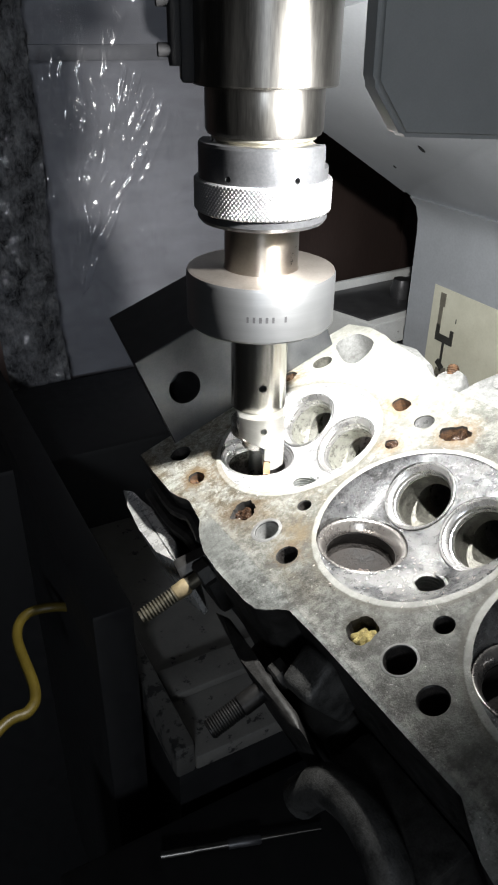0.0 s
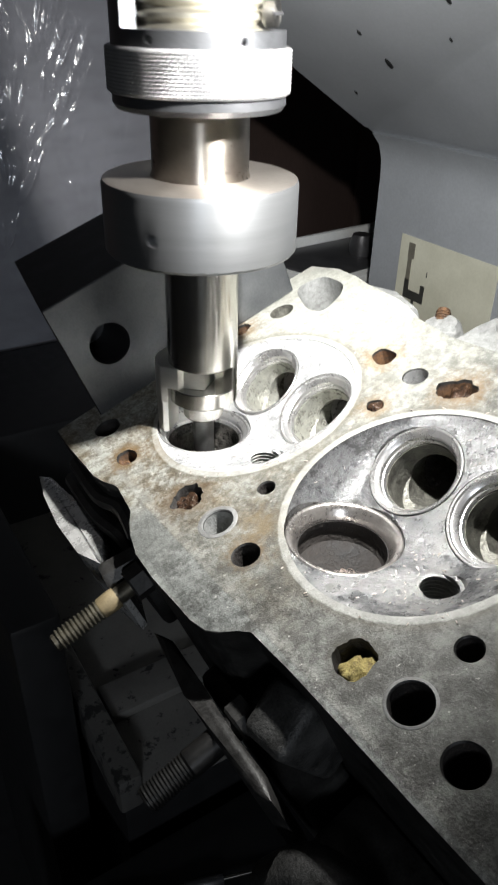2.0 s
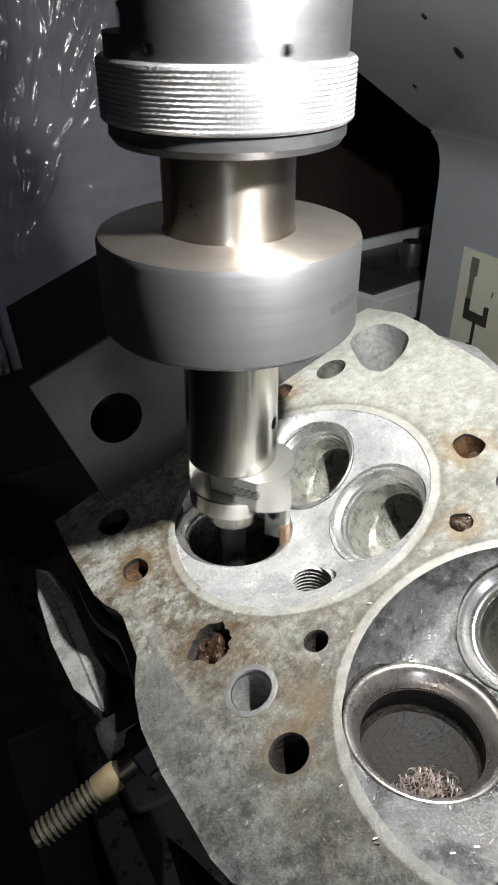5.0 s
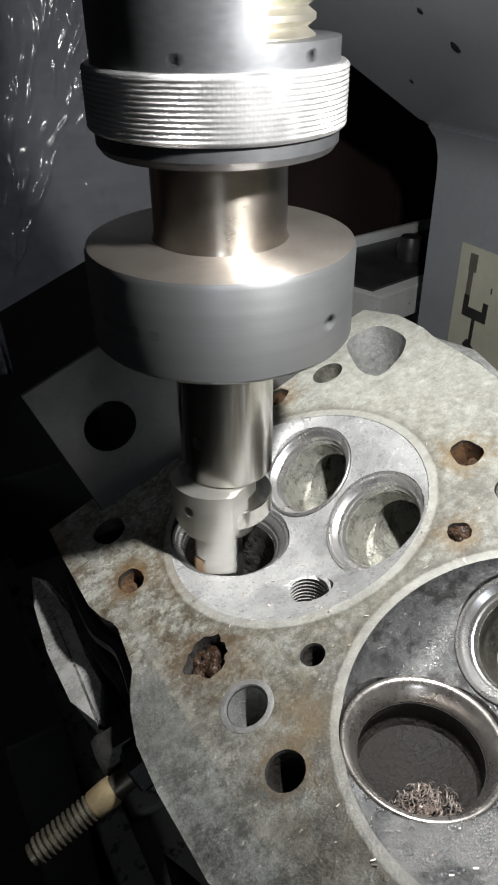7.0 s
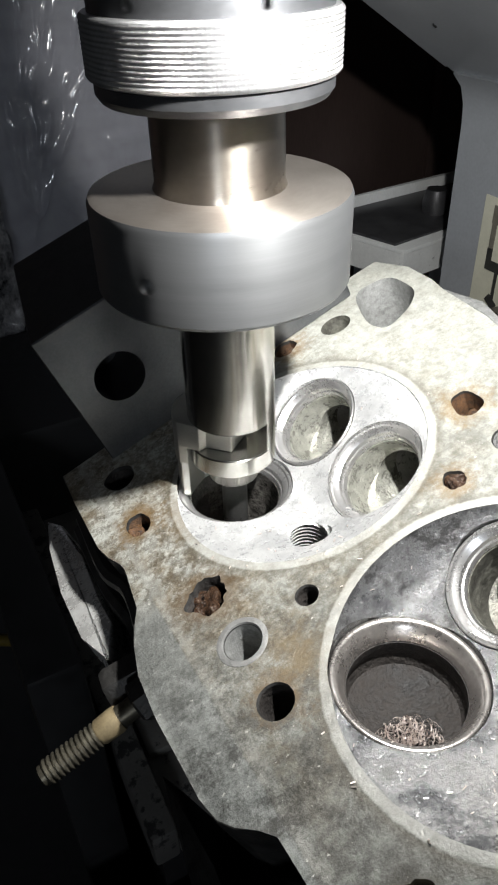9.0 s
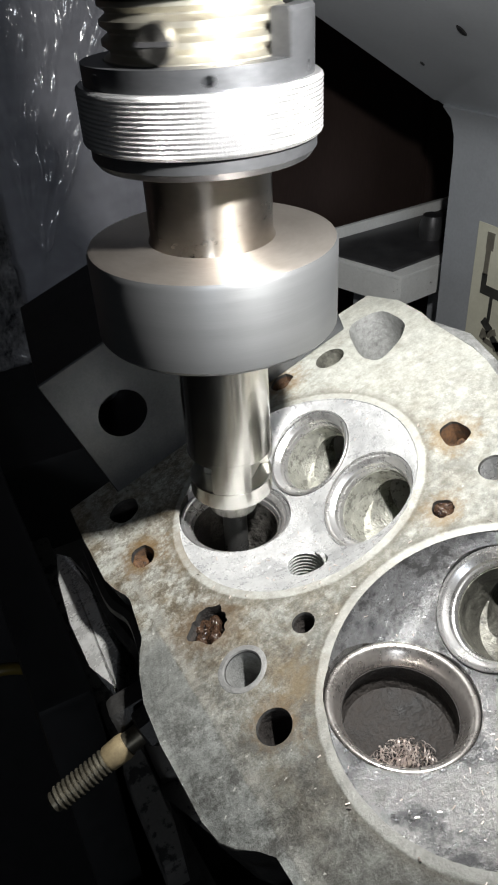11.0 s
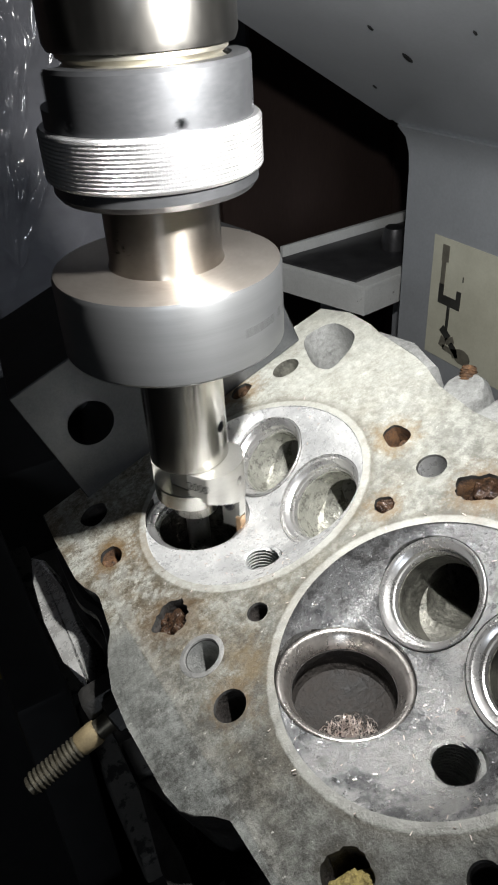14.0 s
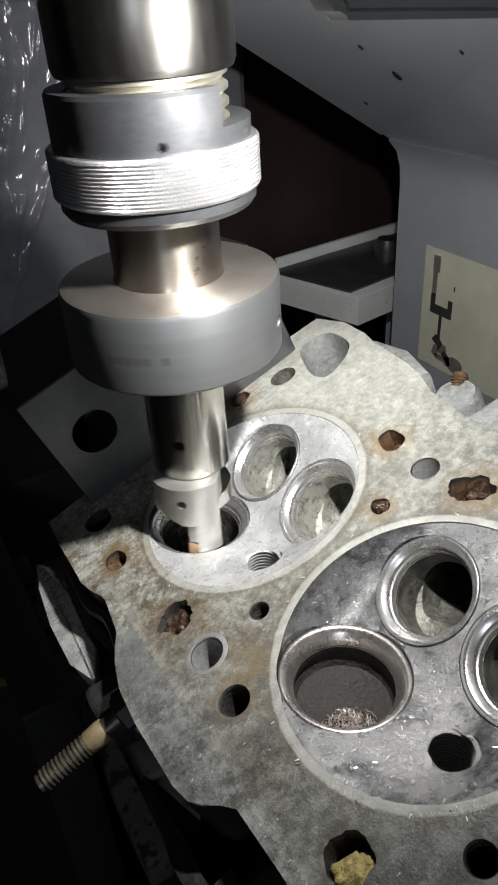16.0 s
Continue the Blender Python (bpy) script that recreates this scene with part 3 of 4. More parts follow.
def instruction_plate():
    """Yellowed sticker on the column with a line picture of a holder."""
    root = thing("instruction_plate", "yellowed rectangular sticker with a faded black tool picture", "label")
    X = 0.2845
    def flat(name, y0, y1, z0, z1, mat, lift, label=""):
        part(name, boxed(X - lift - 0.0004, X - lift + 0.0003, y0 + 0.029, y1 + 0.029, z0 - 0.0527, z1 - 0.0527), mat, root, label)
    flat("sheet", 0.060, 0.159, 0.952, 1.0445, LABEL, 0.0)
    flat("picture_bar", 0.1425, 0.149, 1.028, 1.040, INK_GREY, 0.0008, "grey printed block")
    flat("picture_bar", 0.1445, 0.1485, 1.010, 1.028, INK_GREY, 0.0008, "grey printed block")
    flat("picture_bar", 0.1445, 0.149, 0.996, 1.011, INK, 0.0008, "black printed block")
    flat("picture_bar", 0.127, 0.1445, 0.996, 1.003, INK, 0.0008, "black printed block")
    flat("picture_bar", 0.127, 0.131, 1.003, 1.010, INK, 0.0008, "black printed block")
    flat("picture_bar", 0.1365, 0.139, 0.976, 0.996, INK, 0.0008, "black printed block")
    for y, z, w, h, a in ((0.1385, 0.9745, 0.010, 0.006, 35), (0.1330, 0.9700, 0.009, 0.005, -30), (0.1400, 0.9665, 0.006, 0.008, 15), (0.1290, 0.9655, 0.008, 0.005, 40), (0.1345, 0.9625, 0.010, 0.004, 5), (0.1265, 0.9620, 0.006, 0.007, -20)):
        part("picture_bar", boxed(-0.0004, 0.0003, -w / 2, w / 2, -h / 2, h / 2), INK if a > 30 else INK_GREY, root, "printed linkage", Matrix.Translation((X - 0.0008, y + 0.029, z - 0.0527)) @ pose(0, 0, 0, a, 0, 0))
    bm = lathe([(0, 0), (0.0085, 0), (0.0085, 0.0004), (0, 0.0004)], 24)
    part("picture_wheel", bm, INK_GREY, root, "grey printed wheel", Matrix.Translation((X - 0.0008, 0.148, 0.9093)) @ pose(0, 0, 0, 0, -90, 0) @ Matrix.Diagonal((0.7, 1, 1, 1)))
    flat("picture_bar", 0.126, 0.1265, 1.018, 1.022, INK, 0.0008, "black printed mark")


instruction_plate()


def side_tray():
    """White sheet-metal shelf beyond the head, with a dark mat on it."""
    root = thing("side_shelf", "white painted shelf with turned-down lip and dark mat behind the head", "shelf")
    m = Matrix.Translation((0.279, 0.26, 0.929))
    pts = [(0, 0), (0.16, 0.025), (0.16, 0.115), (0.04, 0.10), (-0.029, 0.094)]
    part("top", prism(pts, -0.003, 0.0, 0.0008), SHELF_WHITE, root, m=m)
    part("mat", prism([(x * 0.93, y * 0.93 + 0.012) for x, y in pts], 0.0002, 0.0022, 0.0005), STEEL_DARK, root, "dark grey mat", m)
    a, b, c = pts[4], pts[0], pts[1]
    for p, q in ((a, b), (b, c)):
        n = (Vector((q[1] - p[1], p[0] - q[0], 0))).normalized() * 0.002
        quad = [p, q, (q[0] - n.x, q[1] - n.y), (p[0] - n.x, p[1] - n.y)]
        part("lip", prism(quad, -0.026, -0.0032), SHELF_WHITE, root, m=m)
    part("back_rim", prism([(-0.020, 0.098), (0.15, 0.112), (0.15, 0.117), (-0.020, 0.102)], 0.0, 0.012, 0.0008), SHELF_WHITE, root, "pale upright rim", m)
    part("rim_boss", lathe([(0, 0), (0.011, 0), (0.012, 0.010), (0.009, 0.020), (0, 0.022)], 20), STEEL_DARK, root, "dark round knob on the mat", m @ Matrix.Translation((0.075, 0.055, 0.0023)))
    part("leg", boxed(0.10, 0.12, 0.06, 0.08, -0.929, -0.0031), PAINT, root, m=m)
    part("leg", boxed(0.01, 0.03, 0.06, 0.08, -0.929, -0.0031), PAINT, root, m=m)


side_tray()


def machine_table():
    """Painted machine bed under the work with a worn raised rim."""
    root = thing("machine_table", "grey painted machine bed with chipped raised rim, oily black around it", "machine table")
    part("bed", boxed(-0.036, 0.30, 0.012, 0.50, 0.736, 0.75, 0.002), PAINT_LOW, root)
    part("rim", boxed(-0.051, -0.0362, 0.012, 0.50, 0.736, 0.765, 0.0025), surface("chipped_pale_enamel", (0.105, 0.102, 0.096), (0.07, 0.068, 0.064), (0.45, 0.65), 0.0, 40, 600, 0.3, 0.0008, None, ((0.014, 0.014, 0.014), 80, 0.53)), root, "chipped raised rim")
    part("bed_base", boxed(-0.046, 0.30, 0.020, 0.50, 0.5802, 0.7358), BLACKED_SHADED, root, "black base of the bed")
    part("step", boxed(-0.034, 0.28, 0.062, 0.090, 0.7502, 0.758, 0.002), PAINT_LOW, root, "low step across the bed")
    part("lower_bed", boxed(-0.14, 0.45, -0.50, 0.0085, 0.20, 0.70, 0.004), BLACKED_SHADED, root, "oily black lower slide")
    part("pedestal", boxed(-0.05, 0.45, -0.45, 0.48, 0.0, 0.5798, 0.004), BLACKED_SHADED, root, "dark pedestal")
    part("rear_shade_box", boxed(-0.36, 0.155, 0.30, 0.468, 0.0, 0.838, 0.006), BLACKED_SHADED, root, "black box standing for the shade behind the bed")
    part("side_box", boxed(-0.085, -0.0562, 0.06, 0.55, 0.30, 0.86, 0.004), BLACKED_SHADED, root, "black box left of the bed")


machine_table()


def head_fixture():
    """Black cradle under the head that holds it at the valve angle."""
    root = thing("tilting_fixture", "black tilting fixture carrying the cylinder head", "fixture", HEAD)
    part("cradle", boxed(-0.055, 0.070, -0.30, 0.05, -0.150, -0.1095, 0.003), BLACKED_SHADED, root)
    part("post", boxed(-0.02, 0.04, -0.28, -0.20, -0.40, -0.1505, 0.003), BLACKED_SHADED, root)
    part("post", boxed(-0.02, 0.04, -0.02, 0.045, -0.40, -0.1505, 0.003), BLACKED_SHADED, root)


HEAD = pose(0.0158, -0.0140, 1.0070, -4.40, -20.74, 1.56)
head_fixture()


def angle_block():
    """Dark steel block with a cross hole, standing on the end of the deck."""
    body = prism([(-0.0492, 0.0552), (0.0628, 0.0552), (0.061, 0.126), (-0.0375, 0.1285)], 0.0, 0.0550)
    bmesh.ops.bevel(body, geom=[e for e in body.edges], offset=0.0005, segments=1, affect="EDGES")
    hole = lathe([(0, -0.03), (0.0093, -0.03), (0.0093, 0.035), (0, 0.035)], 40, Matrix.Translation((-0.0303, 0.0552, 0.0275)) @ pose(0, 0, 0, 90, 0, 0))
    body = carve(body, [hole])
    me_mat = [surface("ground_block_face", (0.125, 0.130, 0.138), (0.080, 0.084, 0.090), (0.36, 0.5), 0.7, 60, 1100, 0.08), BLACKED_SHADED]
    for f in body.faces:
        f.normal_update()
        f.material_index = 0 if f.normal.y < -0.7 else 1
    ob = solid("angle_block", body, me_mat, "dark steel block with a ground face and round cross hole", "steel block", HEAD @ Matrix.Translation((0, 0, 0.0003)), sharp=30)
    return ob


angle_block()

# ---- the cylinder head: local axes u across, v along the crank line, w out of the deck ----
PITCH = 0.09365
CHAMBER_R = 0.0420
BIG = dict(at=(-0.0204, 0.0143, -0.0087), tilt=20.8, lean=4.1, outer=0.0193, inner=0.0154)
SMALLS = [dict(at=(0.0150, 0.0174, -0.0080), tilt=-20.5, lean=0.0, outer=0.0170, inner=0.0134),
          dict(at=(0.0155, -0.0188, -0.0082), tilt=-20.5, lean=0.0, outer=0.0172, inner=0.0134)]
PLUG = dict(at=(-0.0135, -0.0214, -0.0112))


def seat_pose(s, v):
    x, y, z = s["at"]
    return Matrix.Translation((x, y + v, z)) @ pose(0, 0, 0, s["lean"], s["tilt"], 0)


def smooth_min(a, b, k):
    h = max(0.0, min(1.0, 0.5 + 0.5 * (b - a) / k))
    return b + (a - b) * h - k * h * (1 - h)


def chamber_depth(u, v):
    """Pent roof inside a round wall, steeper at the end away from the plug."""
    roof = smooth_min(0.0087 + 0.380 * (u + 0.0204), 0.0081 - 0.374 * (u - 0.0152), 0.003)
    r = math.hypot(u, v)
    a = math.atan2(v, u)
    steep = 1.15 + 0.55 * math.sin(a)
    wall = 0.0006 + steep * (CHAMBER_R - r)
    return max(0.0006, smooth_min(roof, wall, 0.004))


def chamber_cutter(v0):
    bm = bmesh.new()
    seg, rows = 84, 22
    centre = bm.verts.new((0, v0, -chamber_depth(0, 0)))
    rings = []
    for i in range(1, rows + 1):
        r = CHAMBER_R * (i / rows) ** 0.85
        rings.append([bm.verts.new((r * math.cos(2 * math.pi * k / seg), v0 + r * math.sin(2 * math.pi * k / seg), -chamber_depth(r * math.cos(2 * math.pi * k / seg), r * math.sin(2 * math.pi * k / seg)))) for k in range(seg)])
    # a small chamfer at the rim
    rings.append([bm.verts.new(((CHAMBER_R + 0.0004) * math.cos(2 * math.pi * k / seg), v0 + (CHAMBER_R + 0.0004) * math.sin(2 * math.pi * k / seg), 0.004)) for k in range(seg)])
    for k in range(seg):
        bm.faces.new((centre, rings[0][k], rings[0][(k + 1) % seg]))
    for a, b in zip(rings, rings[1:]):
        for k in range(seg):
            bm.faces.new((a[k], b[k], b[(k + 1) % seg], a[(k + 1) % seg]))
    bm.faces.new(rings[-1][::-1])
    return bm


def bore_cutter(s, v, port):
    ro, ri = s["outer"] + 0.0003, s["inner"] - 0.0006
    prof = [(0, 0.0065), (ro, 0.0065), (ro, -0.0048), (ri, -0.0048), (ri, -0.0048 - 0.2 * (port - 0.0048)), (ri + 0.0006, -0.0048 - 0.5 * (port - 0.0048)), (ri * 0.96, -port + 0.0022), (ri * 0.7, -port + 0.0006), (0, -port)]
    return lathe(prof, 64, seat_pose(s, v))


def plug_cutter(v):
    x, y, z = PLUG["at"]
    prof = [(0, 0.010), (0.0070, 0.010), (0.0070, 0.0008)]
    for k in range(16):
        prof += [(0.0059, 0.0002 - 0.0016 * k), (0.0060, -0.0002 - 0.0016 * k), (0.0069, -0.0009 - 0.0016 * k), (0.0069, -0.0011 - 0.0016 * k)]
    prof += [(0.005, -0.028), (0.0, -0.029)]
    return lathe(prof, 36, axis_pose((x, y + v, z), (0.30, -0.16, 0.94)))


def round_hole(u, v, r, depth, lip=0.0004):
    return lathe([(0, 0.002), (r + lip, 0.002), (r + lip, 0.0), (r, -lip * 1.5), (r * 0.98, -depth), (0, -depth)], 40, Matrix.Translation((u, v, 0)))


def ragged_hole(u, v, ru, rv, depth, seed, turn=0.0, rough=0.25, n=36):
    """Cast water passage with an uneven outline."""
    rows, bm = [], bmesh.new()
    for z, s in ((0.002, 1.06), (0.0, 1.03), (-0.0012, 0.97), (-depth * 0.5, 0.9), (-depth, 0.8)):
        row = []
        for k in range(n):
            a = 2 * math.pi * k / n
            w = 1 + rough * (noise.noise((math.cos(a) * 1.3 + seed * 3.1, math.sin(a) * 1.3, z * 60)) + 0.35 * noise.noise((math.cos(a) * 4 + seed, math.sin(a) * 4, z * 200)))
            p = Vector((ru * s * w * math.cos(a), rv * s * w * math.sin(a), z))
            p.rotate(Euler((0, 0, radians(turn))))
            row.append(bm.verts.new((u + p.x, v + p.y, z)))
        rows.append(row)
    for a, b in zip(rows, rows[1:]):
        for k in range(n):
            bm.faces.new((a[k], a[(k + 1) % n], b[(k + 1) % n], b[k]))
    bm.faces.new(rows[0])
    bm.faces.new(rows[-1][::-1])
    return bm


def poly_hole(points, depth, taper=0.75):
    for _ in range(2):
        points = [(a[0] * s + b[0] * (1 - s), a[1] * s + b[1] * (1 - s)) for a, b in zip(points, points[1:] + points[:1]) for s in (0.8, 0.2)]
    cu, cv = sum(p[0] for p in points) / len(points), sum(p[1] for p in points) / len(points)
    bm = bmesh.new()
    rows = []
    for z, s in ((0.002, 1.03), (-0.001, 0.99), (-depth, taper)):
        rows.append([bm.verts.new((cu + (x - cu) * s, cv + (y - cv) * s, z)) for x, y in points])
    n = len(points)
    for a, b in zip(rows, rows[1:]):
        for k in range(n):
            bm.faces.new((a[k], a[(k + 1) % n], b[(k + 1) % n], b[k]))
    bm.faces.new(rows[0])
    bm.faces.new(rows[-1][::-1])
    return bm


def blob(u, v, w, ru, rv, rw, seed, lumps=0.35, sub=3):
    """A lumpy crust or drop."""
    bm = bmesh.new()
    bmesh.ops.create_icosphere(bm, subdivisions=sub, radius=1)
    for p in bm.verts:
        f = 1 + lumps * noise.noise(p.co * 1.6 + Vector((seed, 0, 0))) + 0.5 * lumps * noise.noise(p.co * 4.5 + Vector((0, seed, 0)))
        p.co = Vector((u + p.co.x * ru * f, v + p.co.y * rv * f, w + p.co.z * rw * f))
    return bm


def cylinder_head():
    root = thing("cylinder_head", "grey aluminium three-valve cylinder head, deck up, stained brown, bare ports", "cylinder head", HEAD)
    outline = [(-68.5, 66), (-69, 47), (-69.2, 19), (-68.2, 11.5), (-65.6, 6.2), (-64.6, 3), (-67, -14), (-71.0, -19), (-73.6, -25), (-75.8, -35), (-76.6, -50), (-76.0, -67), (-75.8, -75), (-74.8, -82), (-72, -86), (-67.5, -89.5), (-64.2, -93), (-64, -112), (-64, -130), (-64.1, -159), (-64, -175), (-63.4, -189), (-68, -195.5), (-72, -205), (-73.7, -211), (-74, -330),
               (72, -330), (72, -68), (70.4, -40), (73.5, -20), (78.6, -9), (81.5, 0), (83.8, 25), (86, 34), (87.5, 50), (83, 66.5), (69, 67)]
    body = prism([(x / 1000, y / 1000) for x, y in outline[::-1]], -0.1095, 0.0, 0.0005)
    cham = joined([chamber_cutter(-PITCH * k) for k in range(3)])
    bigs = joined([bore_cutter(BIG, -PITCH * k, 0.040 if k == 0 else 0.0150) for k in range(3)])
    smalls = joined([bore_cutter(s, -PITCH * k, 0.0185) for k in range(3) for s in SMALLS])
    plugs = joined([plug_cutter(-PITCH * k) for k in range(3)])
    tunnels = joined([lathe([(0, -0.002), (0.0090, 0.0), (0.0096, 0.016), (0.0094, 0.040), (0, 0.042)], 32,
                            axis_pose((s["at"][0] + 0.0035, s["at"][1] - PITCH * k + 0.002, s["at"][2] - 0.0125), (0.88, 0.26, -0.40))) for k in range(3) for s in SMALLS])
    holes = [ragged_hole(-0.0542, 0.0167, 0.0042, 0.0050, 0.014, 1.0, 0, 0.12), ragged_hole(-0.0488, -0.0264, 0.0060, 0.0060, 0.016, 2.0, 20, 0.45),
             round_hole(-0.0478, -0.0469, 0.0053, 0.045), round_hole(-0.0493, -0.0672, 0.0046, 0.05), round_hole(-0.0269, -0.0475, 0.0030, 0.03),
             ragged_hole(-0.0493, -0.1215, 0.0060, 0.0060, 0.014, 3.0, 0, 0.25), round_hole(-0.0475, -0.1410, 0.0059, 0.05), round_hole(-0.0493, -0.1603, 0.0053, 0.05), round_hole(-0.0269, -0.1408, 0.0036, 0.03),
             ragged_hole(-0.0510, 0.0440, 0.0056, 0.0060, 0.03, 4.0, 0, 0.1),
             poly_hole([(0.0458, -0.0208), (0.0522, -0.0211), (0.0525, -0.0303), (0.0462, -0.0321), (0.0428, -0.0287)], 0.016, 0.85), round_hole(0.0456, -0.0467, 0.0046, 0.04),
             ragged_hole(0.0478, -0.0655, 0.0070, 0.0052, 0.016, 5.0, -60, 0.4), ragged_hole(0.0253, -0.0466, 0.0033, 0.0033, 0.005, 6.0, 0, 0.2),
             ragged_hole(0.0278, 0.0516, 0.0048, 0.0040, 0.014, 7.0, 30, 0.2),
             lathe([(0, 0.002), (0.0058, 0.002), (0.0050, -0.003), (0.0046, -0.006), (0, -0.0065)], 36, Matrix.Translation((0.0480, 0.0455, 0)) @ Matrix.Diagonal((1.1, 0.95, 1, 1))),
             poly_hole([(0.0641, 0.0566), (0.0796, 0.0527), (0.0791, 0.0352), (0.0710, 0.0286), (0.0576, 0.0252), (0.0551, 0.0348)][::-1], 0.034, 0.90)]
    body = carve(body, [cham, bigs, smalls, tunnels, plugs, joined(holes)])
    for f in body.faces:
        c = f.calc_center_median()
        rr = min(math.hypot(c.x, c.y + PITCH * k) for k in range(3))
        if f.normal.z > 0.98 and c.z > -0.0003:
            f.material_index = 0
        elif rr < CHAMBER_R + 0.0006 or c.z < -0.018 and 0 < c.x < 0.066 and abs(f.normal.z) < 0.999:
            # the bores below the seats are left as cast
            in_bore = big = False
            for k in range(3):
                for s in (BIG, *SMALLS):
                    q = seat_pose(s, -PITCH * k).inverted() @ c
                    if q.z < -0.0015 and math.hypot(q.x, q.y) < s["outer"] + 0.001 or q.z < -0.010 and q.x > 0 and abs(q.y) < 0.012 and s is not BIG:
                        in_bore, big = True, s is BIG
            px, py, pz = PLUG["at"]
            k = min(range(3), key=lambda n: abs(c.y + PITCH * n))
            in_plug = math.hypot(c.x - px, c.y + PITCH * k - py) < 0.0125 and -c.z > chamber_depth(c.x, c.y + PITCH * k) + 0.0007
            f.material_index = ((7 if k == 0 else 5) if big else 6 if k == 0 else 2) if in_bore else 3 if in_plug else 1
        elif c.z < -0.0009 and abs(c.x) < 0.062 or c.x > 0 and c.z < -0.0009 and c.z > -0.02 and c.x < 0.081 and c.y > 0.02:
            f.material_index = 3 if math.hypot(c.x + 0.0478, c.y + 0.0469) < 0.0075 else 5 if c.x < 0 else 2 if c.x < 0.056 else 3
        elif c.x > 0.06:
            f.material_index = 3
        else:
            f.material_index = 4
    for f in body.faces:
        c = f.calc_center_median()
        if -0.03 < c.z < -0.0009 and any(math.hypot(c.x - a, c.y - b) < r for a, b, r in ((0.0478, -0.0266, 0.0078), (0.0478, -0.0655, 0.0090), (0.0253, -0.0466, 0.0045), (0.0278, 0.0516, 0.0060), (-0.0542, 0.0167, 0.0060))):
            f.material_index = 8
    part("casting", body, [DECK, CHAMBER, PORT, CAST, CAST_DIRTY, SOOT_SHADE, PORT_CLEAN, PORT_OILY, RUST], root, "milled deck with stained webs and three round chambers", sharp=32)
    for k in range(3):
        for s in (BIG, *SMALLS):
            ro, ri = s["outer"], s["inner"]
            wide = [(ro, -0.0045), (ro, 0.0003), (ro - 0.0004, 0.0006), (ro - 0.0011, 0.0006), (ro - 0.0019, 0.0001), (ri + 0.0012, -0.0012), (ri + 0.0004, -0.0026), (ri, -0.0034), (ri - 0.0003, -0.0045)]
            prof = wide if s is BIG and k else [(ro, -0.0045), (ro, 0.0003), (ro - 0.0003, 0.0005), (ro - 0.0009, 0.0004), (ro - 0.0013, -0.0003), (ri + 0.0019, -0.0006), (ri + 0.0009, -0.0017), (ri + 0.0006, -0.0030), (ri + 0.0001, -0.0032), (ri - 0.0003, -0.0045)]
            part("valve_seat", ring(prof, 72), SEAT_WORN if s is BIG and k else SEAT, root, "browned worn valve seat ring" if s is BIG and k else "bright cut valve seat ring", seat_pose(s, -PITCH * k), sharp=60 if s is BIG and k else 25)
    # sleeves and lips round the oil and bolt holes
    part("dowel_sleeve", ring([(0.0056, -0.012), (0.0073, -0.012), (0.0073, 0.0001), (0.0071, 0.0002), (0.0058, 0.0002), (0.0055, -0.0003)], 40), GREYCAST, root, "pale locating sleeve", Matrix.Translation((-0.0478, -0.0469, 0)))
    part("bolt_seat", ring([(0.0060, -0.002), (0.0070, -0.002), (0.0070, 0.0001), (0.0068, 0.0002), (0.0061, 0.0002)], 40), GREYCAST, root, "pale bolt hole rim", Matrix.Translation((-0.0475, -0.1410, 0)))
    # scale and sealant sitting in the passages
    for at, size, mat, seed, lab in (((-0.0570, 0.0160, -0.0055), (0.0035, 0.0042, 0.0045), RUST, 1.2, "crumbling rust in a water passage"), ((-0.0500, -0.0266, -0.0060), (0.0060, 0.0062, 0.0050), TAR, 2.4, "wet dark scale in a water passage"),
                                     ((-0.0512, -0.1240, -0.0058), (0.0062, 0.0052, 0.0052), SEALANT, 3.9, "dried yellow sealant clogging a passage"), ((0.0253, -0.0466, -0.0024), (0.0032, 0.0032, 0.0024), TAR, 4.4, "dark crust in a small hole"),
                                     ((0.0478, -0.0266, -0.0120), (0.0062, 0.0066, 0.006), RUST, 5.1, "rust at the bottom of a passage"), ((0.0500, -0.0645, -0.0085), (0.0050, 0.0060, 0.0055), TAR, 6.2, "dark scale in a passage"),
                                     ((0.0282, 0.0518, -0.0075), (0.0048, 0.0042, 0.005), RUST, 7.7, "rust in a passage")):
        part("deposit", blob(*at, *size, seed, 0.5, 4), mat, root, lab, sharp=60)
    # exhaust side: flanges, studs, bosses, runners
    bar = [(-86.0, 80.7), (-81.3, 72.6), (-79.4, 48), (-78.4, 22.6), (-80.5, 10), (-85.2, -6.6), (-88.0, -7.4), (-91.5, 12), (-91.8, 37), (-89.3, 62)]
    part("exhaust_flange", prism([(x / 1000, y / 1000) for x, y in bar[::-1]], -0.060, -0.022, 0.0025), [FLANGE], root, "bright worn edge of the exhaust flange")
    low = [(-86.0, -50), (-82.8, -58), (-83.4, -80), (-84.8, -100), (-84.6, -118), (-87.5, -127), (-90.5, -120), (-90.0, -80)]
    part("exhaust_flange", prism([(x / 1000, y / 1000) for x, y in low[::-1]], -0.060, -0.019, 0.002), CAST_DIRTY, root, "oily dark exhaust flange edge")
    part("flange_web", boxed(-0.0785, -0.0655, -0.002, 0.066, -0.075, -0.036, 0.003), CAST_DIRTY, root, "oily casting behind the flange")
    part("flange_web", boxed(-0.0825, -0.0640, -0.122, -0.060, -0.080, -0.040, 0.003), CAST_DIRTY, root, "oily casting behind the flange")
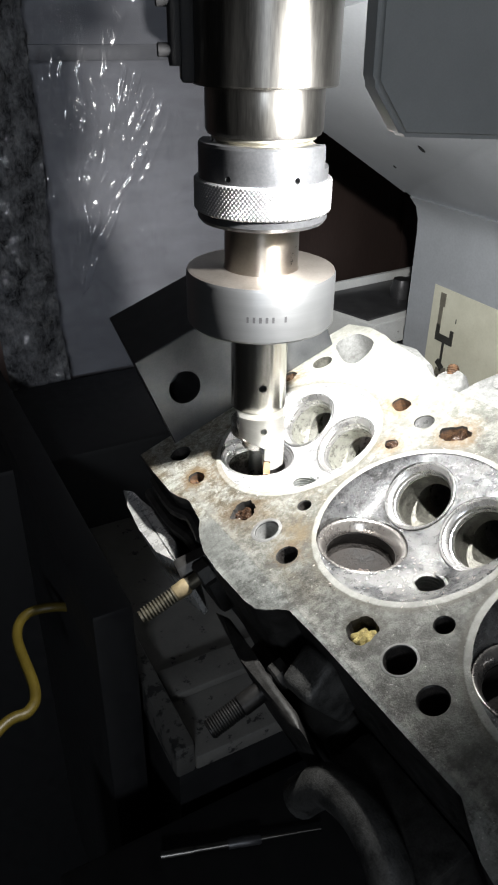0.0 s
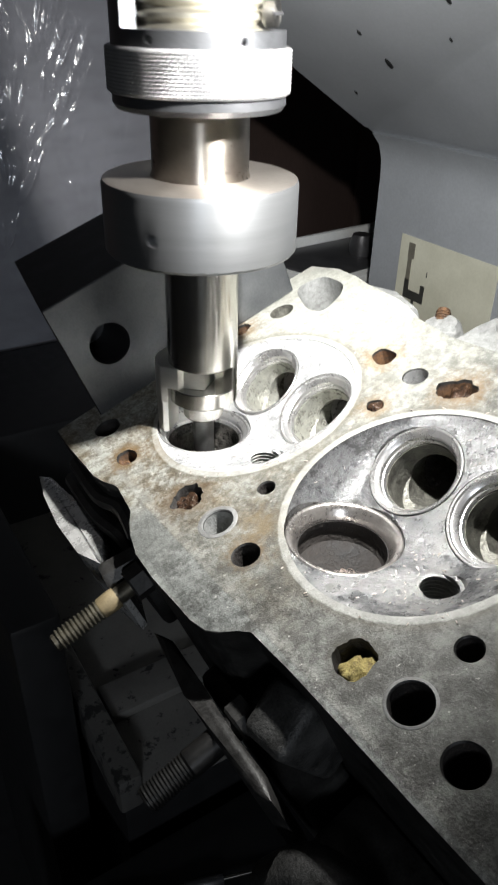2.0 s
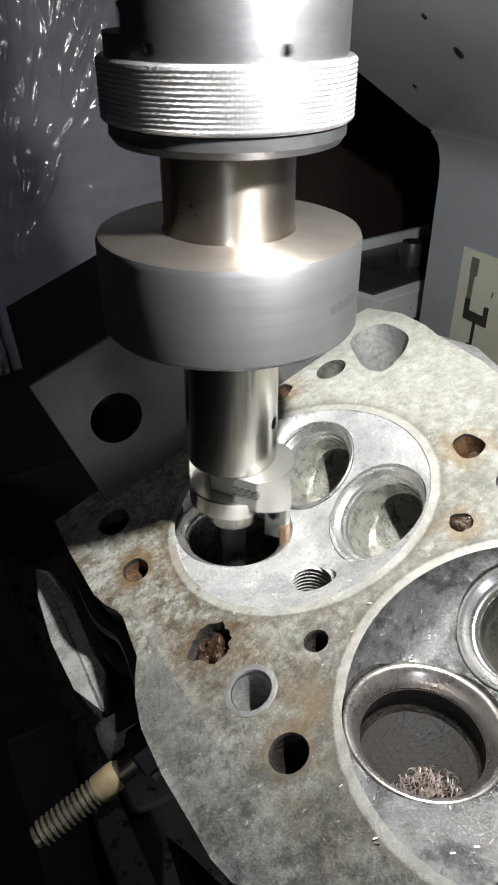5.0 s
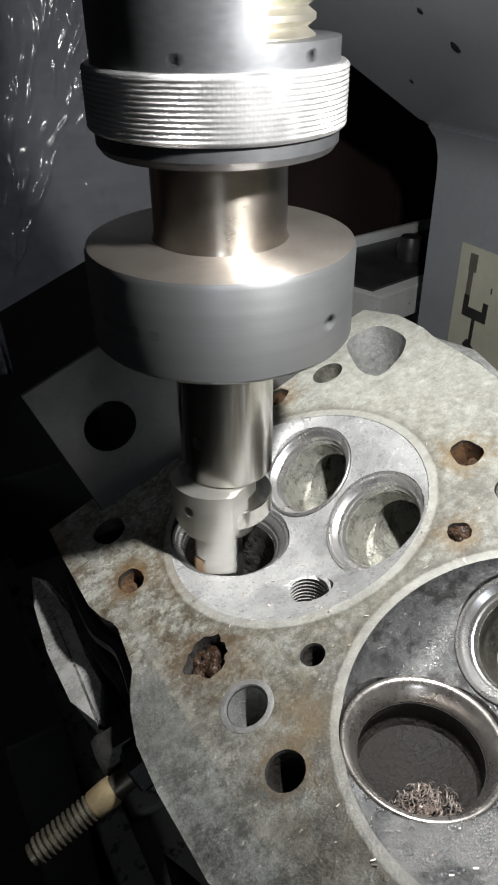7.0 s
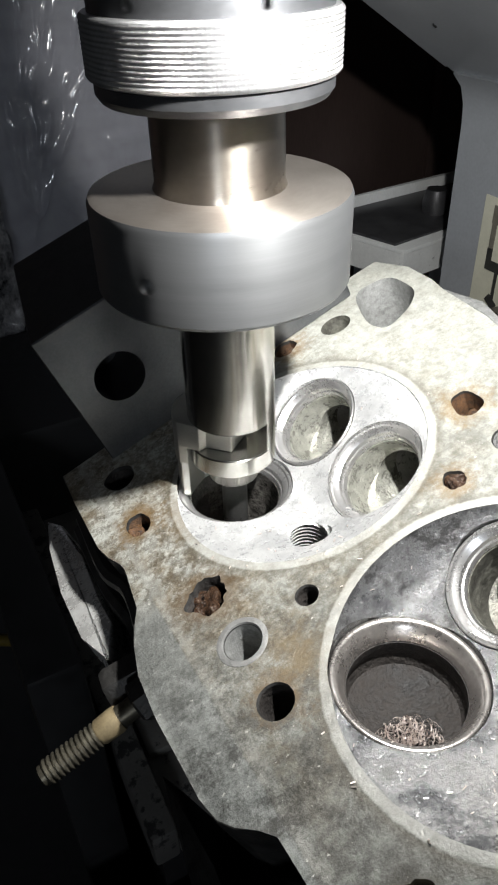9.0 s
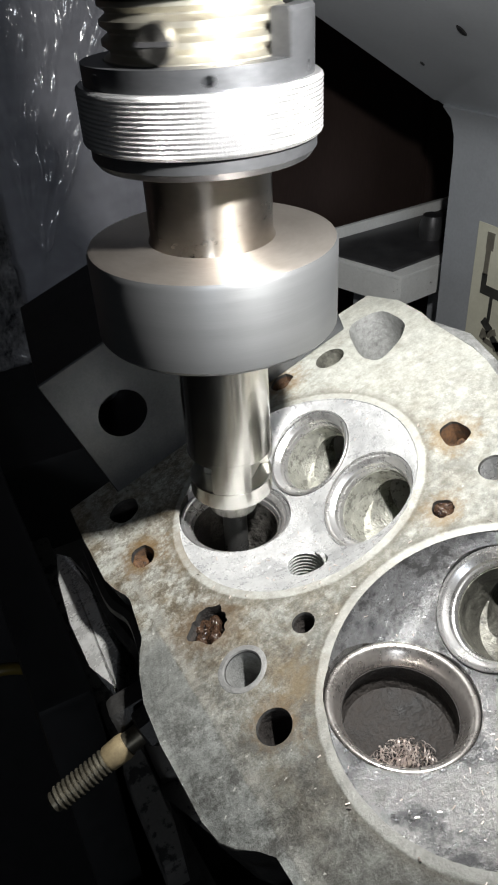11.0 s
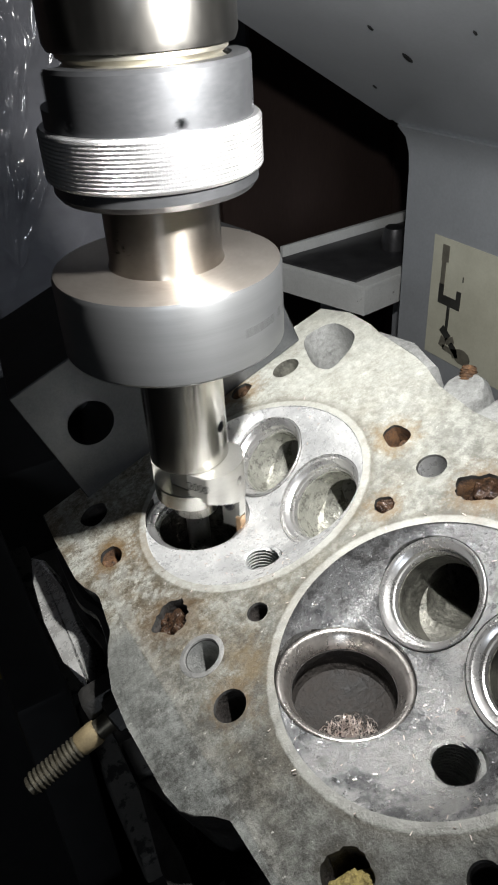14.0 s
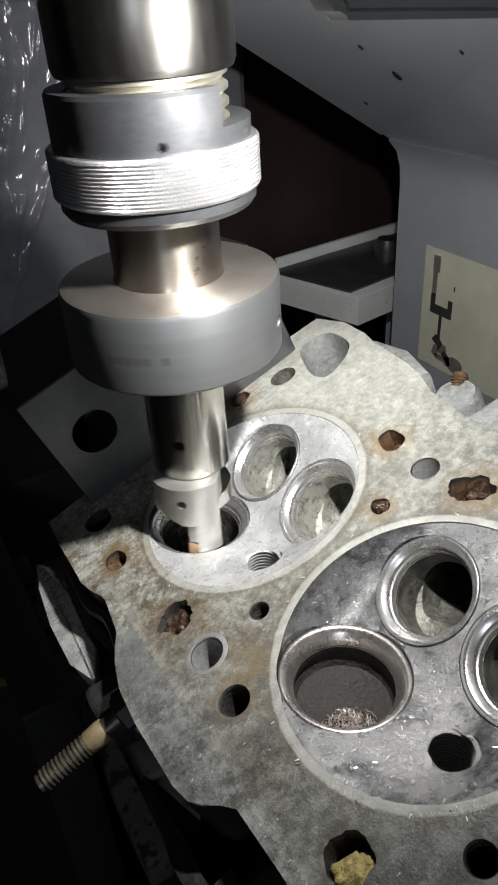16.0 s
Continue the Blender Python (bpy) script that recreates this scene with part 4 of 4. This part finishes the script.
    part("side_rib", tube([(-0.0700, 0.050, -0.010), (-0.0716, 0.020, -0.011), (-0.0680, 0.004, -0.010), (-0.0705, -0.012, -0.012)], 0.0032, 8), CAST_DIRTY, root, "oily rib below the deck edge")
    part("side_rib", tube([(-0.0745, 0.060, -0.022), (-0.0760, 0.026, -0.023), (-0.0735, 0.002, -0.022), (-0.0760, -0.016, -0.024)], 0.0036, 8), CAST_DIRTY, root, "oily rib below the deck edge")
    bossb = boxed(-0.0090, 0.0090, -0.0105, 0.0085, -0.030, 0.0, 0.0036, 3)
    bossb.transform(axis_pose((-0.0725, -0.1105, -0.0125), (-0.35, 0.0, 0.94)) @ pose(0, 0, 0, 0, 0, 8))
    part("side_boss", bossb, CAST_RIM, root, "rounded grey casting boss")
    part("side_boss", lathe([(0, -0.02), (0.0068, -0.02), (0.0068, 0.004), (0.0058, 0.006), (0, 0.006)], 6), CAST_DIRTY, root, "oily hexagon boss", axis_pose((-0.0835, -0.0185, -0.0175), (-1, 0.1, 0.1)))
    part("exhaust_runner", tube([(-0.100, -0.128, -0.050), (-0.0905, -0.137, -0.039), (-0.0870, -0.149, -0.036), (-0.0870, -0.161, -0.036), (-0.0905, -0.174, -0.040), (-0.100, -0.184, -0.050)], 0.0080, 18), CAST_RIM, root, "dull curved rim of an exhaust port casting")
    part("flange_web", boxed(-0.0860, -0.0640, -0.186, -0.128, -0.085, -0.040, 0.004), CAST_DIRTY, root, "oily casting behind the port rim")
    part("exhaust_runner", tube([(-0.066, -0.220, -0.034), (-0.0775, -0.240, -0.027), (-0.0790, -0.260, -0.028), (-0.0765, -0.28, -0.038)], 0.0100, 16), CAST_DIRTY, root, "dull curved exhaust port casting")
    for n, (v, w, u) in enumerate(((-0.0288, -0.0168, -0.0885), (-0.0965, -0.0250, -0.0885))):
        shank = lathe([(0, -0.012), (0.0034, -0.012), (0.0034, 0.003), (0, 0.003)] if n == 0 else [(0, -0.012), (0.0045, -0.012), (0.0045, 0.0115), (0.0036, 0.0125), (0, 0.0125)], 20)
        s = part("stud", shank, STUD if n == 0 else STUD_BLACK, root, "threaded manifold stud with a tan painted collar" if n == 0 else "black threaded manifold stud", axis_pose((u, v, w), (-1, 0, -0.01)))
        if n == 0:
            part("collar", lathe([(0, 0.0005), (0.0039, 0.0005), (0.0041, 0.002), (0.0039, 0.0072), (0.0033, 0.0080), (0, 0.0080)], 24), STUD_TIP, s, "tan painted collar")
        part("thread", threaded(0.0039, 0.0016, 0.0195, 0.0007) if n == 0 else threaded(0.0043, 0.0011, 0.0150, 0.0004), STUD if n == 0 else STUD_BLACK, s, m=Matrix.Translation((0, 0, 0.0078 if n == 0 else 0.0122)))
        part("nut", lathe([(0, -0.012), (0.0066, -0.012), (0.0066, -0.006), (0.0058, -0.0052), (0, -0.0052)], 6), CAST_DIRTY, s, "oily hexagon nut")
    # inlet side bosses
    wedge = prism([(0.0700, -0.002), (0.0850, -0.006), (0.0905, 0.012), (0.0885, 0.032), (0.0810, 0.035)], -0.055, -0.0035, 0.003)
    part("inlet_boss", wedge, CAST, root, "sloped cast boss on the inlet side")
    part("inlet_boss", lathe([(0, -0.05), (0.0108, -0.05), (0.0090, -0.006), (0.0074, -0.0035), (0, -0.003)], 28), CAST, root, "round cast boss holding a stud", Matrix.Translation((0.0845, -0.0190, -0.006)))
    st = part("stud", lathe([(0, -0.006), (0.0030, -0.006), (0.0030, 0.001), (0, 0.001)], 18), RUST, root, "short rusty stud", axis_pose((0.0870, -0.0165, -0.013), (0.75, 0.35, 0.55)))
    part("thread", threaded(0.0033, 0.00125, 0.0075, 0.0005, 18), RUST, st, m=Matrix.Translation((0, 0, 0.0008)))
    part("inlet_flange", prism([(0.0722, -0.034), (0.087, -0.038), (0.120, -0.047), (0.120, -0.13), (0.0722, -0.13)], -0.055, -0.006, 0.003), CAST, root, "cast inlet flange")
    part("flange_pad", lathe([(0, -0.004), (0.0058, -0.004), (0.0058, 0.0012), (0.0052, 0.0018), (0, 0.0018)], 28), CAST, root, "round raised pad", Matrix.Translation((0.0935, -0.0500, -0.0062)))
    return root


cylinder_head()


def metal_chips():
    """Curled turnings lying in the port of the second big seat."""
    rnd = random.Random(11)
    m = seat_pose(BIG, -PITCH)
    bm = bmesh.new()
    for n in range(420):
        a, r = rnd.uniform(0, 2 * math.pi), 0.0070 * rnd.random() ** 0.6
        base = Vector((-0.0045 + 1.25 * r * math.cos(a), -0.0080 + r * math.sin(a), -0.0142 + 0.0050 * (1 - (r / 0.0070) ** 2) * rnd.random() + 0.0007))
        base.y = max(base.y, -0.0122)
        bend, way = rnd.uniform(0.0005, 0.0014), Vector((rnd.gauss(0, 1), rnd.gauss(0, 1), rnd.gauss(0, 0.6))).normalized()
        side = way.orthogonal().normalized()
        turn = rnd.uniform(1.5, 4.5)
        width = rnd.uniform(0.00022, 0.00045)
        prev = None
        for k in range(7):
            s = turn * k / 6
            p = base + bend * (math.cos(s) * way + math.sin(s) * side) + way.cross(side) * (0.0005 * k / 6)
            off = (way.cross(side) + 0.3 * side).normalized() * width
            pair = (bm.verts.new(p), bm.verts.new(p + off))
            if prev:
                bm.faces.new((prev[0], prev[1], pair[1], pair[0]))
            prev = pair
    ob = solid("metal_chips", bm, CHIP, "small heap of bright curled metal turnings in a port", "metal chips", HEAD @ m, kind="stuff", sharp=180)
    bm = bmesh.new()
    for n in range(420):
        k = rnd.choice((0, 1, 1))
        a, r = rnd.uniform(0, 2 * math.pi), CHAMBER_R * rnd.uniform(0.2, 1.1)
        u, v = r * math.cos(a), r * math.sin(a)
        bad = any(math.hypot(u - s["at"][0], v - s["at"][1]) < s["outer"] + 0.0025 for s in (BIG, *SMALLS)) or math.hypot(u + 0.014, v + 0.0228) < 0.009
        if bad:
            continue
        z = -chamber_depth(u, v) if r < CHAMBER_R - 0.001 else (0.0 if r > CHAMBER_R + 0.001 else None)
        if z is None:
            continue
        way = Vector((rnd.gauss(0, 1), rnd.gauss(0, 1), 0)).normalized()
        ln, w = rnd.uniform(0.0002, 0.0007), rnd.uniform(0.00012, 0.0003)
        side = Vector((-way.y, way.x, 0)) * w
        p = Vector((u, v - PITCH * k, z + 0.0003))
        q = [bm.verts.new(p - way * ln), bm.verts.new(p - way * ln + side), bm.verts.new(p + way * ln + side + Vector((0, 0, 0.0003))), bm.verts.new(p + way * ln + Vector((0, 0, 0.0003)))]
        low = [bm.verts.new(x.co - Vector((0, 0, 0.00025))) for x in q]
        bm.faces.new(q)
        bm.faces.new(low[::-1])
        for i in range(4):
            bm.faces.new((q[i], low[i], low[(i + 1) % 4], q[(i + 1) % 4]))
    solid("loose_chips", bm, CHIP, "scattered tiny bright chips on the chambers", "metal chips", HEAD, kind="stuff", sharp=30)


metal_chips()

# ---- the spindle and its tool, turning about the upright axis x = y = 0 ----


def quill():
    """Fixed quill sleeve above the tool, with a clamp bar at its side."""
    root = thing("spindle_quill", "brushed steel quill sleeve with a dark clamp bar", "machine quill")
    part("sleeve", ring([(0.0302, 1.1701), (0.0302, 1.60), (0.023, 1.60), (0.023, 1.1694), (0.0296, 1.1694)], 96), STEEL, root)
    m = pose(0, 0, 0, 0, 0, 159)
    part("clamp_bar", boxed(0.0290, 0.0345, -0.009, 0.008, 1.1701, 1.56, 0.0012), BLACKED_SHADED, root, "dark steel clamp bar", m)
    part("clamp_rod", lathe([(0, 1.176), (0.0034, 1.176), (0.0038, 1.178), (0.0038, 1.40), (0, 1.40)], 20), BLACKED_SHADED, root, "dark steel rod", m @ Matrix.Translation((0.0355, 0.0035, 0)))
    for z in (1.1815, 1.1985):
        part("pin", lathe([(0, 0), (0.0026, 0), (0.0026, 0.008), (0.0021, 0.0086), (0, 0.0086)], 16), BLACKED_SHADED, root, "dark pin", m @ Matrix.Translation((0.0350, 0.0035, z)) @ pose(0, 0, 0, 0, 90, 0))


quill()
REST = -25.0


def at_angle(deg, r, z):
    """A pose on the tool's skin, looking outwards (local z out, local y up); degrees from the index hole of the collar."""
    a = radians(REST + deg)
    out = Vector((math.cos(a), math.sin(a), 0))
    up = Vector((0, 0, 1))
    side = up.cross(out)
    m = Matrix((side, up, out)).transposed().to_4x4()
    return Matrix.Translation((out.x * r, out.y * r, z)) @ m


def drill(deg, r, z, radius, depth):
    return lathe([(0, -depth), (radius, -depth), (radius, 0.002), (0, 0.002)], 20, at_angle(deg, r, z))


def knurled_band(r, z0, z1, count, high):
    """Diamond knurling as a band of small pyramids."""
    bm = bmesh.new()
    rows = 26
    seg = count * 4
    grid = []
    for i in range(rows + 1):
        z = z0 + (z1 - z0) * i / rows
        line = []
        for k in range(seg):
            a = 2 * math.pi * k / seg
            p = count * a / (2 * math.pi)
            q = i / rows * 6.5
            d1, d2 = abs(((p + q) % 1.0) - 0.5) * 2, abs(((p - q) % 1.0) - 0.5) * 2
            h = high * min(d1, d2) * 1.5
            rr = r - high + min(h, high)
            if i in (0, rows):
                rr = r - high
            line.append(bm.verts.new((rr * math.cos(a), rr * math.sin(a), z)))
        grid.append(line)
    for a, b in zip(grid, grid[1:]):
        for k in range(seg):
            bm.faces.new((a[k], a[(k + 1) % seg], b[(k + 1) % seg], b[k]))
    inner = [[bm.verts.new(((r - 0.003) * math.cos(2 * math.pi * k / seg), (r - 0.003) * math.sin(2 * math.pi * k / seg), z)) for k in range(seg)] for z in (z0, z1)]
    for k in range(seg):
        bm.faces.new((inner[0][k], inner[0][(k + 1) % seg], grid[0][(k + 1) % seg], grid[0][k]))
        bm.faces.new((grid[-1][k], grid[-1][(k + 1) % seg], inner[1][(k + 1) % seg], inner[1][k]))
    return bm


def lettering(text, size):
    cu = bpy.data.curves.new("lettering", "FONT")
    cu.body, cu.size, cu.extrude, cu.align_x, cu.align_y = text, size, 0.00012, "CENTER", "CENTER"
    ob = new("lettering", cu)
    bpy.context.view_layer.update()
    me = bpy.data.meshes.new_from_object(ob.evaluated_get(bpy.context.evaluated_depsgraph_get()))
    bpy.data.objects.remove(ob)
    bpy.data.curves.remove(cu)
    bm = bmesh.new()
    bm.from_mesh(me)
    bpy.data.meshes.remove(me)
    return bm


def seat_cutter():
    root = thing("valve_seat_cutter", "steel spindle tool with knurled nut, thick collar and seat cutter, turning", "cutting tool")
    part("spindle_nose", lathe([(0, 1.1703), (0.0238, 1.1703), (0.0238, 1.1692), (0.0265, 1.1690), (0.0269, 1.1680), (0.0269, 1.1530), (0.0260, 1.1511), (0, 1.1511)], 80), STEEL, root)
    prof = [(0, 1.1510), (0.0235, 1.1510)]
    z = 1.1508
    while z > 1.131:
        prof += [(0.0240, z), (0.0240, z - 0.0012), (0.0222, z - 0.0024), (0.0222, z - 0.0028)]
        z -= 0.0040
    prof += [(0.0222, 1.1305), (0, 1.1305)]
    part("thread", lathe(prof, 72), BRASS, root, "coarse pale screw thread")
    # nut: upper skirt with a long notch and spanner holes
    skirt = ring([(0.0242, 1.1325), (0.0302, 1.1325), (0.0302, 1.1472), (0.0295, 1.1482), (0.0249, 1.1482), (0.0242, 1.1476)], 96)
    fan = [radians(REST - 28 + 186 * k / 16) for k in range(17)]
    pts = [(0.020 * math.cos(a), 0.020 * math.sin(a)) for a in fan[::-1]] + [(0.05 * math.cos(a), 0.05 * math.sin(a)) for a in fan]
    cuts = [prism(pts, 1.1385, 1.16), joined([drill(-64.4 + 60 * k, 0.0302, 1.1360, 0.0013, 0.004) for k in range(6)])]
    nut = part("nut", carve(skirt, cuts), NUT, root, "notched steel nut with spanner holes", sharp=30)
    part("knurled_ring", knurled_band(0.0325, 1.1203, 1.1338, 104, 0.0009), KNURL, nut, "diamond-knurled ring", sharp=20)
    part("rim", lathe([(0, 1.1325), (0.0296, 1.1325), (0.0296, 1.1202), (0.0308, 1.1199), (0.0308, 1.1172), (0.0295, 1.1155), (0.0200, 1.1151), (0, 1.1151)], 96), NUT, nut)
    s = part("stop_screw", lathe([(0, -0.006), (0.0022, -0.006), (0.0022, 0.0), (0.0040, 0.0), (0.0042, 0.0015), (0.0038, 0.0040), (0, 0.0044)], 28), STEEL, root, "bright slotted stop screw", at_angle(92, 0.0245, 1.1432))
    part("slot", boxed(-0.0042, 0.0042, -0.0005, 0.0005, 0.0038, 0.00452), BLACKED_SHADED, s)
    part("neck", lathe([(0, 1.1152), (0.0182, 1.1152), (0.0182, 1.0955), (0.0190, 1.0936), (0, 1.0936)], 72), STEEL_WARM, root, "worn brownish neck")
    collar = lathe([(0, 1.0940), (0.0350, 1.0940), (0.0366, 1.0934), (0.0372, 1.0920), (0.0372, 1.0698), (0.0364, 1.0688), (0.0340, 1.0686), (0, 1.0686)], 128)
    body = carve(collar, [drill(0, 0.0372, 1.0792, 0.0021, 0.0035)])
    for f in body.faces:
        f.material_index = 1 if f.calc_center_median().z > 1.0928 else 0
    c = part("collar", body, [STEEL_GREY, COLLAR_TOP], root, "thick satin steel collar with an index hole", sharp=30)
    for k, w in enumerate((0.0012, 0.0014, 0.0016, 0.0015, 0.0013, 0.0, 0.0014)):
        if w:
            part("engraved_bar", boxed(-w * 0.42, w * 0.42, -0.0013, 0.0013, -0.0004, 0.00003), ENGRAVED, c, "worn engraved mark", at_angle(-103 + 4.6 * k, 0.0372, 1.0802))
    shaft = lathe([(0, 1.0690), (0.0165, 1.0690), (0.0165, 1.0673), (0.0149, 1.0670), (0.0149, 1.0236), (0.0144, 1.0230), (0, 1.0230)], 80)
    body = carve(shaft, [drill(-85, 0.0149, 1.0374, 0.0020, 0.008)])
    for f in body.faces:
        q = f.calc_center_median()
        f.material_index = 1 if 1.030 < q.z < 1.045 and math.hypot(q.x, q.y) < 0.0146 else 0
    part("shaft", body, [SHAFT, STEEL_DARK], root, "bright turned shaft")
    # cutter head: a foot ring hung from one column, and a sliding blade holder in the slot between
    def spot(deg, r):
        return (r * math.cos(radians(REST + deg)), r * math.sin(radians(REST + deg)))
    foot = lathe([(0, 1.0136), (0.0145, 1.0136), (0.0149, 1.0132), (0.0149, 1.0073), (0.0143, 1.0067), (0.0098, 1.0067), (0.0090, 1.0060), (0.0088, 0.9990), (0.0082, 0.9983), (0, 0.9983)], 80)
    side = boxed(0.0112, 0.03, -0.03, 0.03, 1.0, 1.02)
    side.transform(pose(0, 0, 0, 0, 0, REST - 85))
    head = part("cutter_head", carve(foot, [side]), SHAFT, root, "foot ring of the cutter head", sharp=30)
    column = [spot(84 + 54 * k / 10, 0.01496) for k in range(11)] + [spot(138, 0.0062), spot(84, 0.0062)]
    part("column", prism(column, 1.0134, 1.0246), SHAFT, head, "turned column of the head", sharp=30)
    turn = pose(0, 0, 0, 0, 0, REST - 85)
    end = [(0.0063 + 0.0149 * math.cos(a), 0.0149 * math.sin(a)) for a in (radians(-57 + 114 * k / 16) for k in range(17))]
    bar = prism([(-0.0040, -0.0088), (0.0050, -0.0098), (0.0062, -0.0125)] + end + [(0.0062, 0.0125), (0.0050, 0.0098), (-0.0040, 0.0088)], 1.0138, 1.0229, 0.0004)
    block = prism([(0.0116, -0.0120)] + end + [(0.0116, 0.0120)], 1.0070, 1.01385)
    hole = lathe([(0, -0.006), (0.0018, -0.006), (0.0018, 0.002), (0, 0.002)], 24, Matrix.Translation((0.0212, 0.0, 1.0166)) @ pose(0, 0, 0, 0, 90, 0))
    lead = prism([(0.010, -0.014), (0.023, -0.014), (0.023, 0.0005), (0.010, 0.0005)], 1.0, 1.0071)
    for v in lead.verts:
        if v.co.z > 1.005 and v.co.y < -0.01:
            v.co.z = 1.0128
    holder = part("blade_holder", joined([carve(bar, [hole]), carve(block, [lead])]), GROUND, head, "pale ground steel blade holder", turn, sharp=30)
    part("number", lettering("2000", 0.0046), INK, holder, "etched figures", Matrix.Translation((0.0106, -0.0125, 1.0182)) @ Matrix(((1, 0, 0, 0), (0, 0, -1, 0), (0, 1, 0, 0), (0, 0, 0, 1))))
    arm = prism([(0.0118, 0.0010), (0.0196, 0.0010)] + [(x - 0.0006, y) for x, y in end if y > 0.002] + [(0.0118, 0.0115)], 0.9935, 1.0072, 0.0004)
    nick = boxed(0.0177, 0.0230, -0.001, 0.0044, 0.9900, 0.9990)
    part("blade_arm", carve(arm, [nick]), GROUND, holder, "steel blade arm", sharp=30)
    part("clamp_screw", lathe([(0, -0.002), (0.0023, -0.002), (0.0023, 0.0006), (0.0018, 0.0010), (0.0010, 0.0010), (0.0010, 0.0002), (0, 0.0002)], 20), STEEL_DARK, holder, "dark clamp screw", Matrix.Translation((0.0150, 0.0010, 1.0030)) @ pose(0, 0, 0, 90, 0, 0))
    part("carbide_tip", prism([(0, 0), (0.0036, 0), (0.0036, 0.0062), (0.0026, 0.0072), (0, 0.0072)], 0, 0.0022), COPPER, holder, "copper-coloured cutting tip", Matrix(((0, 0, 1, 0.0178), (1, 0, 0, 0.0006), (0, 1, 0, 0.9912), (0, 0, 0, 1))))
    root.scale = (0.932, 0.932, 1)
    part("pilot", lathe([(0, 0.9984), (0.0048, 0.9984), (0.0046, 0.9970), (0.0046, 0.945), (0.0040, 0.9445), (0, 0.9445)], 36), PILOT, root, "dark pilot running into the valve guide")
    return root


CUTTER = seat_cutter()


def work_lamp():
    """Small grey flood lamp on an arm, close beside the spindle, seen from behind."""
    root = thing("work_lamp", "dark grey plastic work lamp with chamfered corners on an arm", "lamp")
    pts = [(-0.0272, 1.31), (-0.0242, 1.177), (-0.0120, 1.1622), (0.090, 1.1555), (0.102, 1.168), (0.102, 1.31)]
    bm = bmesh.new()
    rows = [[bm.verts.new((x, y, z)) for x, z in pts] for y in (-0.1065, -0.0985)]
    n = len(pts)
    for k in range(n):
        bm.faces.new((rows[0][k], rows[0][(k + 1) % n], rows[1][(k + 1) % n], rows[1][k]))
    bm.faces.new(rows[0][::-1])
    bm.faces.new(rows[1])
    bmesh.ops.bevel(bm, geom=bm.edges[:], offset=0.0016, segments=3, affect="EDGES")
    part("housing", bm, LAMP_SHELL, root, sharp=40)
    aim = look(LAMP_AT, LAMP_AIM)
    part("lens_holder", lathe([(0, 0.0011), (0.0085, 0.0011), (0.0085, 0.003), (0.007, 0.0034), (0, 0.0034)], 32), LAMP_SHELL, root, "round lens holder", aim)
    lens = part("lens", lathe([(0, 0.0004), (0.0068, 0.0004), (0.0068, 0.0010), (0, 0.0010)], 32), GLOW, root, "glowing round lamp lens", aim)
    part("arm", tube([(0.05, -0.1025, 1.305), (0.052, -0.103, 1.36), (0.10, -0.09, 1.46), (0.174, -0.06, 1.50)], 0.007, 12), LAMP_SHELL, root, "dark lamp arm")


work_lamp()


def yellow_cable():
    pts = [(-0.20, 0.02, 0.79), (-0.152, 0.055, 0.80), (-0.133, 0.060, 0.80), (-0.125, 0.077, 0.80), (-0.125, 0.129, 0.80), (-0.114, 0.150, 0.80), (-0.095, 0.150, 0.80), (-0.075, 0.136, 0.803), (-0.058, 0.126, 0.803)]
    solid("yellow_cable", tube(pts, 0.0038, 12), CABLE, "thick yellow rubber cable lying in a loop", "cable")


yellow_cable()


def loose_reamer():
    """Thin tool lying on the dark slide."""
    root = thing("guide_reamer", "thin dark steel reamer lying on the black slide", "reamer", axis_pose((-0.0753, -0.014, 0.7040), (0.953, -0.305, 0.0)))
    part("shank", lathe([(0, 0), (0.0030, 0), (0.0030, 0.022), (0.0024, 0.0225), (0.0024, 0.046), (0, 0.046)], 18), STEEL, root, "bright shank")
    part("grip", lathe([(0, 0.0461), (0.0034, 0.0461), (0.0036, 0.047), (0.0033, 0.054), (0.0036, 0.056), (0.0036, 0.068), (0.0030, 0.069), (0, 0.069)], 18), STEEL_DARK, root, "dark knurled grip")
    part("point", lathe([(0, 0.0691), (0.0013, 0.0691), (0.0008, 0.112), (0, 0.113)], 14), STEEL, root, "thin steel point")


loose_reamer()


def turn_at(t):
    """Degrees by which the tool has turned at t seconds: at rest to 1.66 s, then about 404 degrees a second, clockwise from above."""
    if t < 1.9:
        return float(np.interp(t, [0, 1.64, 1.7, 1.8, 1.9], [0.0, 0.0, -8.0, -37.0, -82.0]))
    late = [(1.9, 32.0), (2.05, 34.0), (2.75, 18.0), (3.55, -1.5), (6.1, -31.0), (7.0, -32.0), (8.0, -26.5), (8.9, -23.5), (12.0, -9.0), (12.5, -2.0), (13.5, 6.0), (14.35, 13.0), (15.25, 20.5), (16.0, 26.0)]
    drift = float(np.interp(t, [a for a, _ in late], [b for _, b in late]))
    return -114.0 - 403.6 * (t - 1.9) + drift


def feed_at(t):
    """How far the tool has been fed down."""
    return float(np.interp(t, [0, 1.7, 3.2, 7.0, 16.0], [0.0, 0.0, -0.0022, -0.0026, -0.0030]))


def motions():
    rows = [(k / 10, Matrix.Translation((0, 0, feed_at(k / 10))) @ pose(0, 0, 0, 0, 0, turn_at(k / 10))) for k in range(161)]
    walk(CUTTER, rows)


motions()
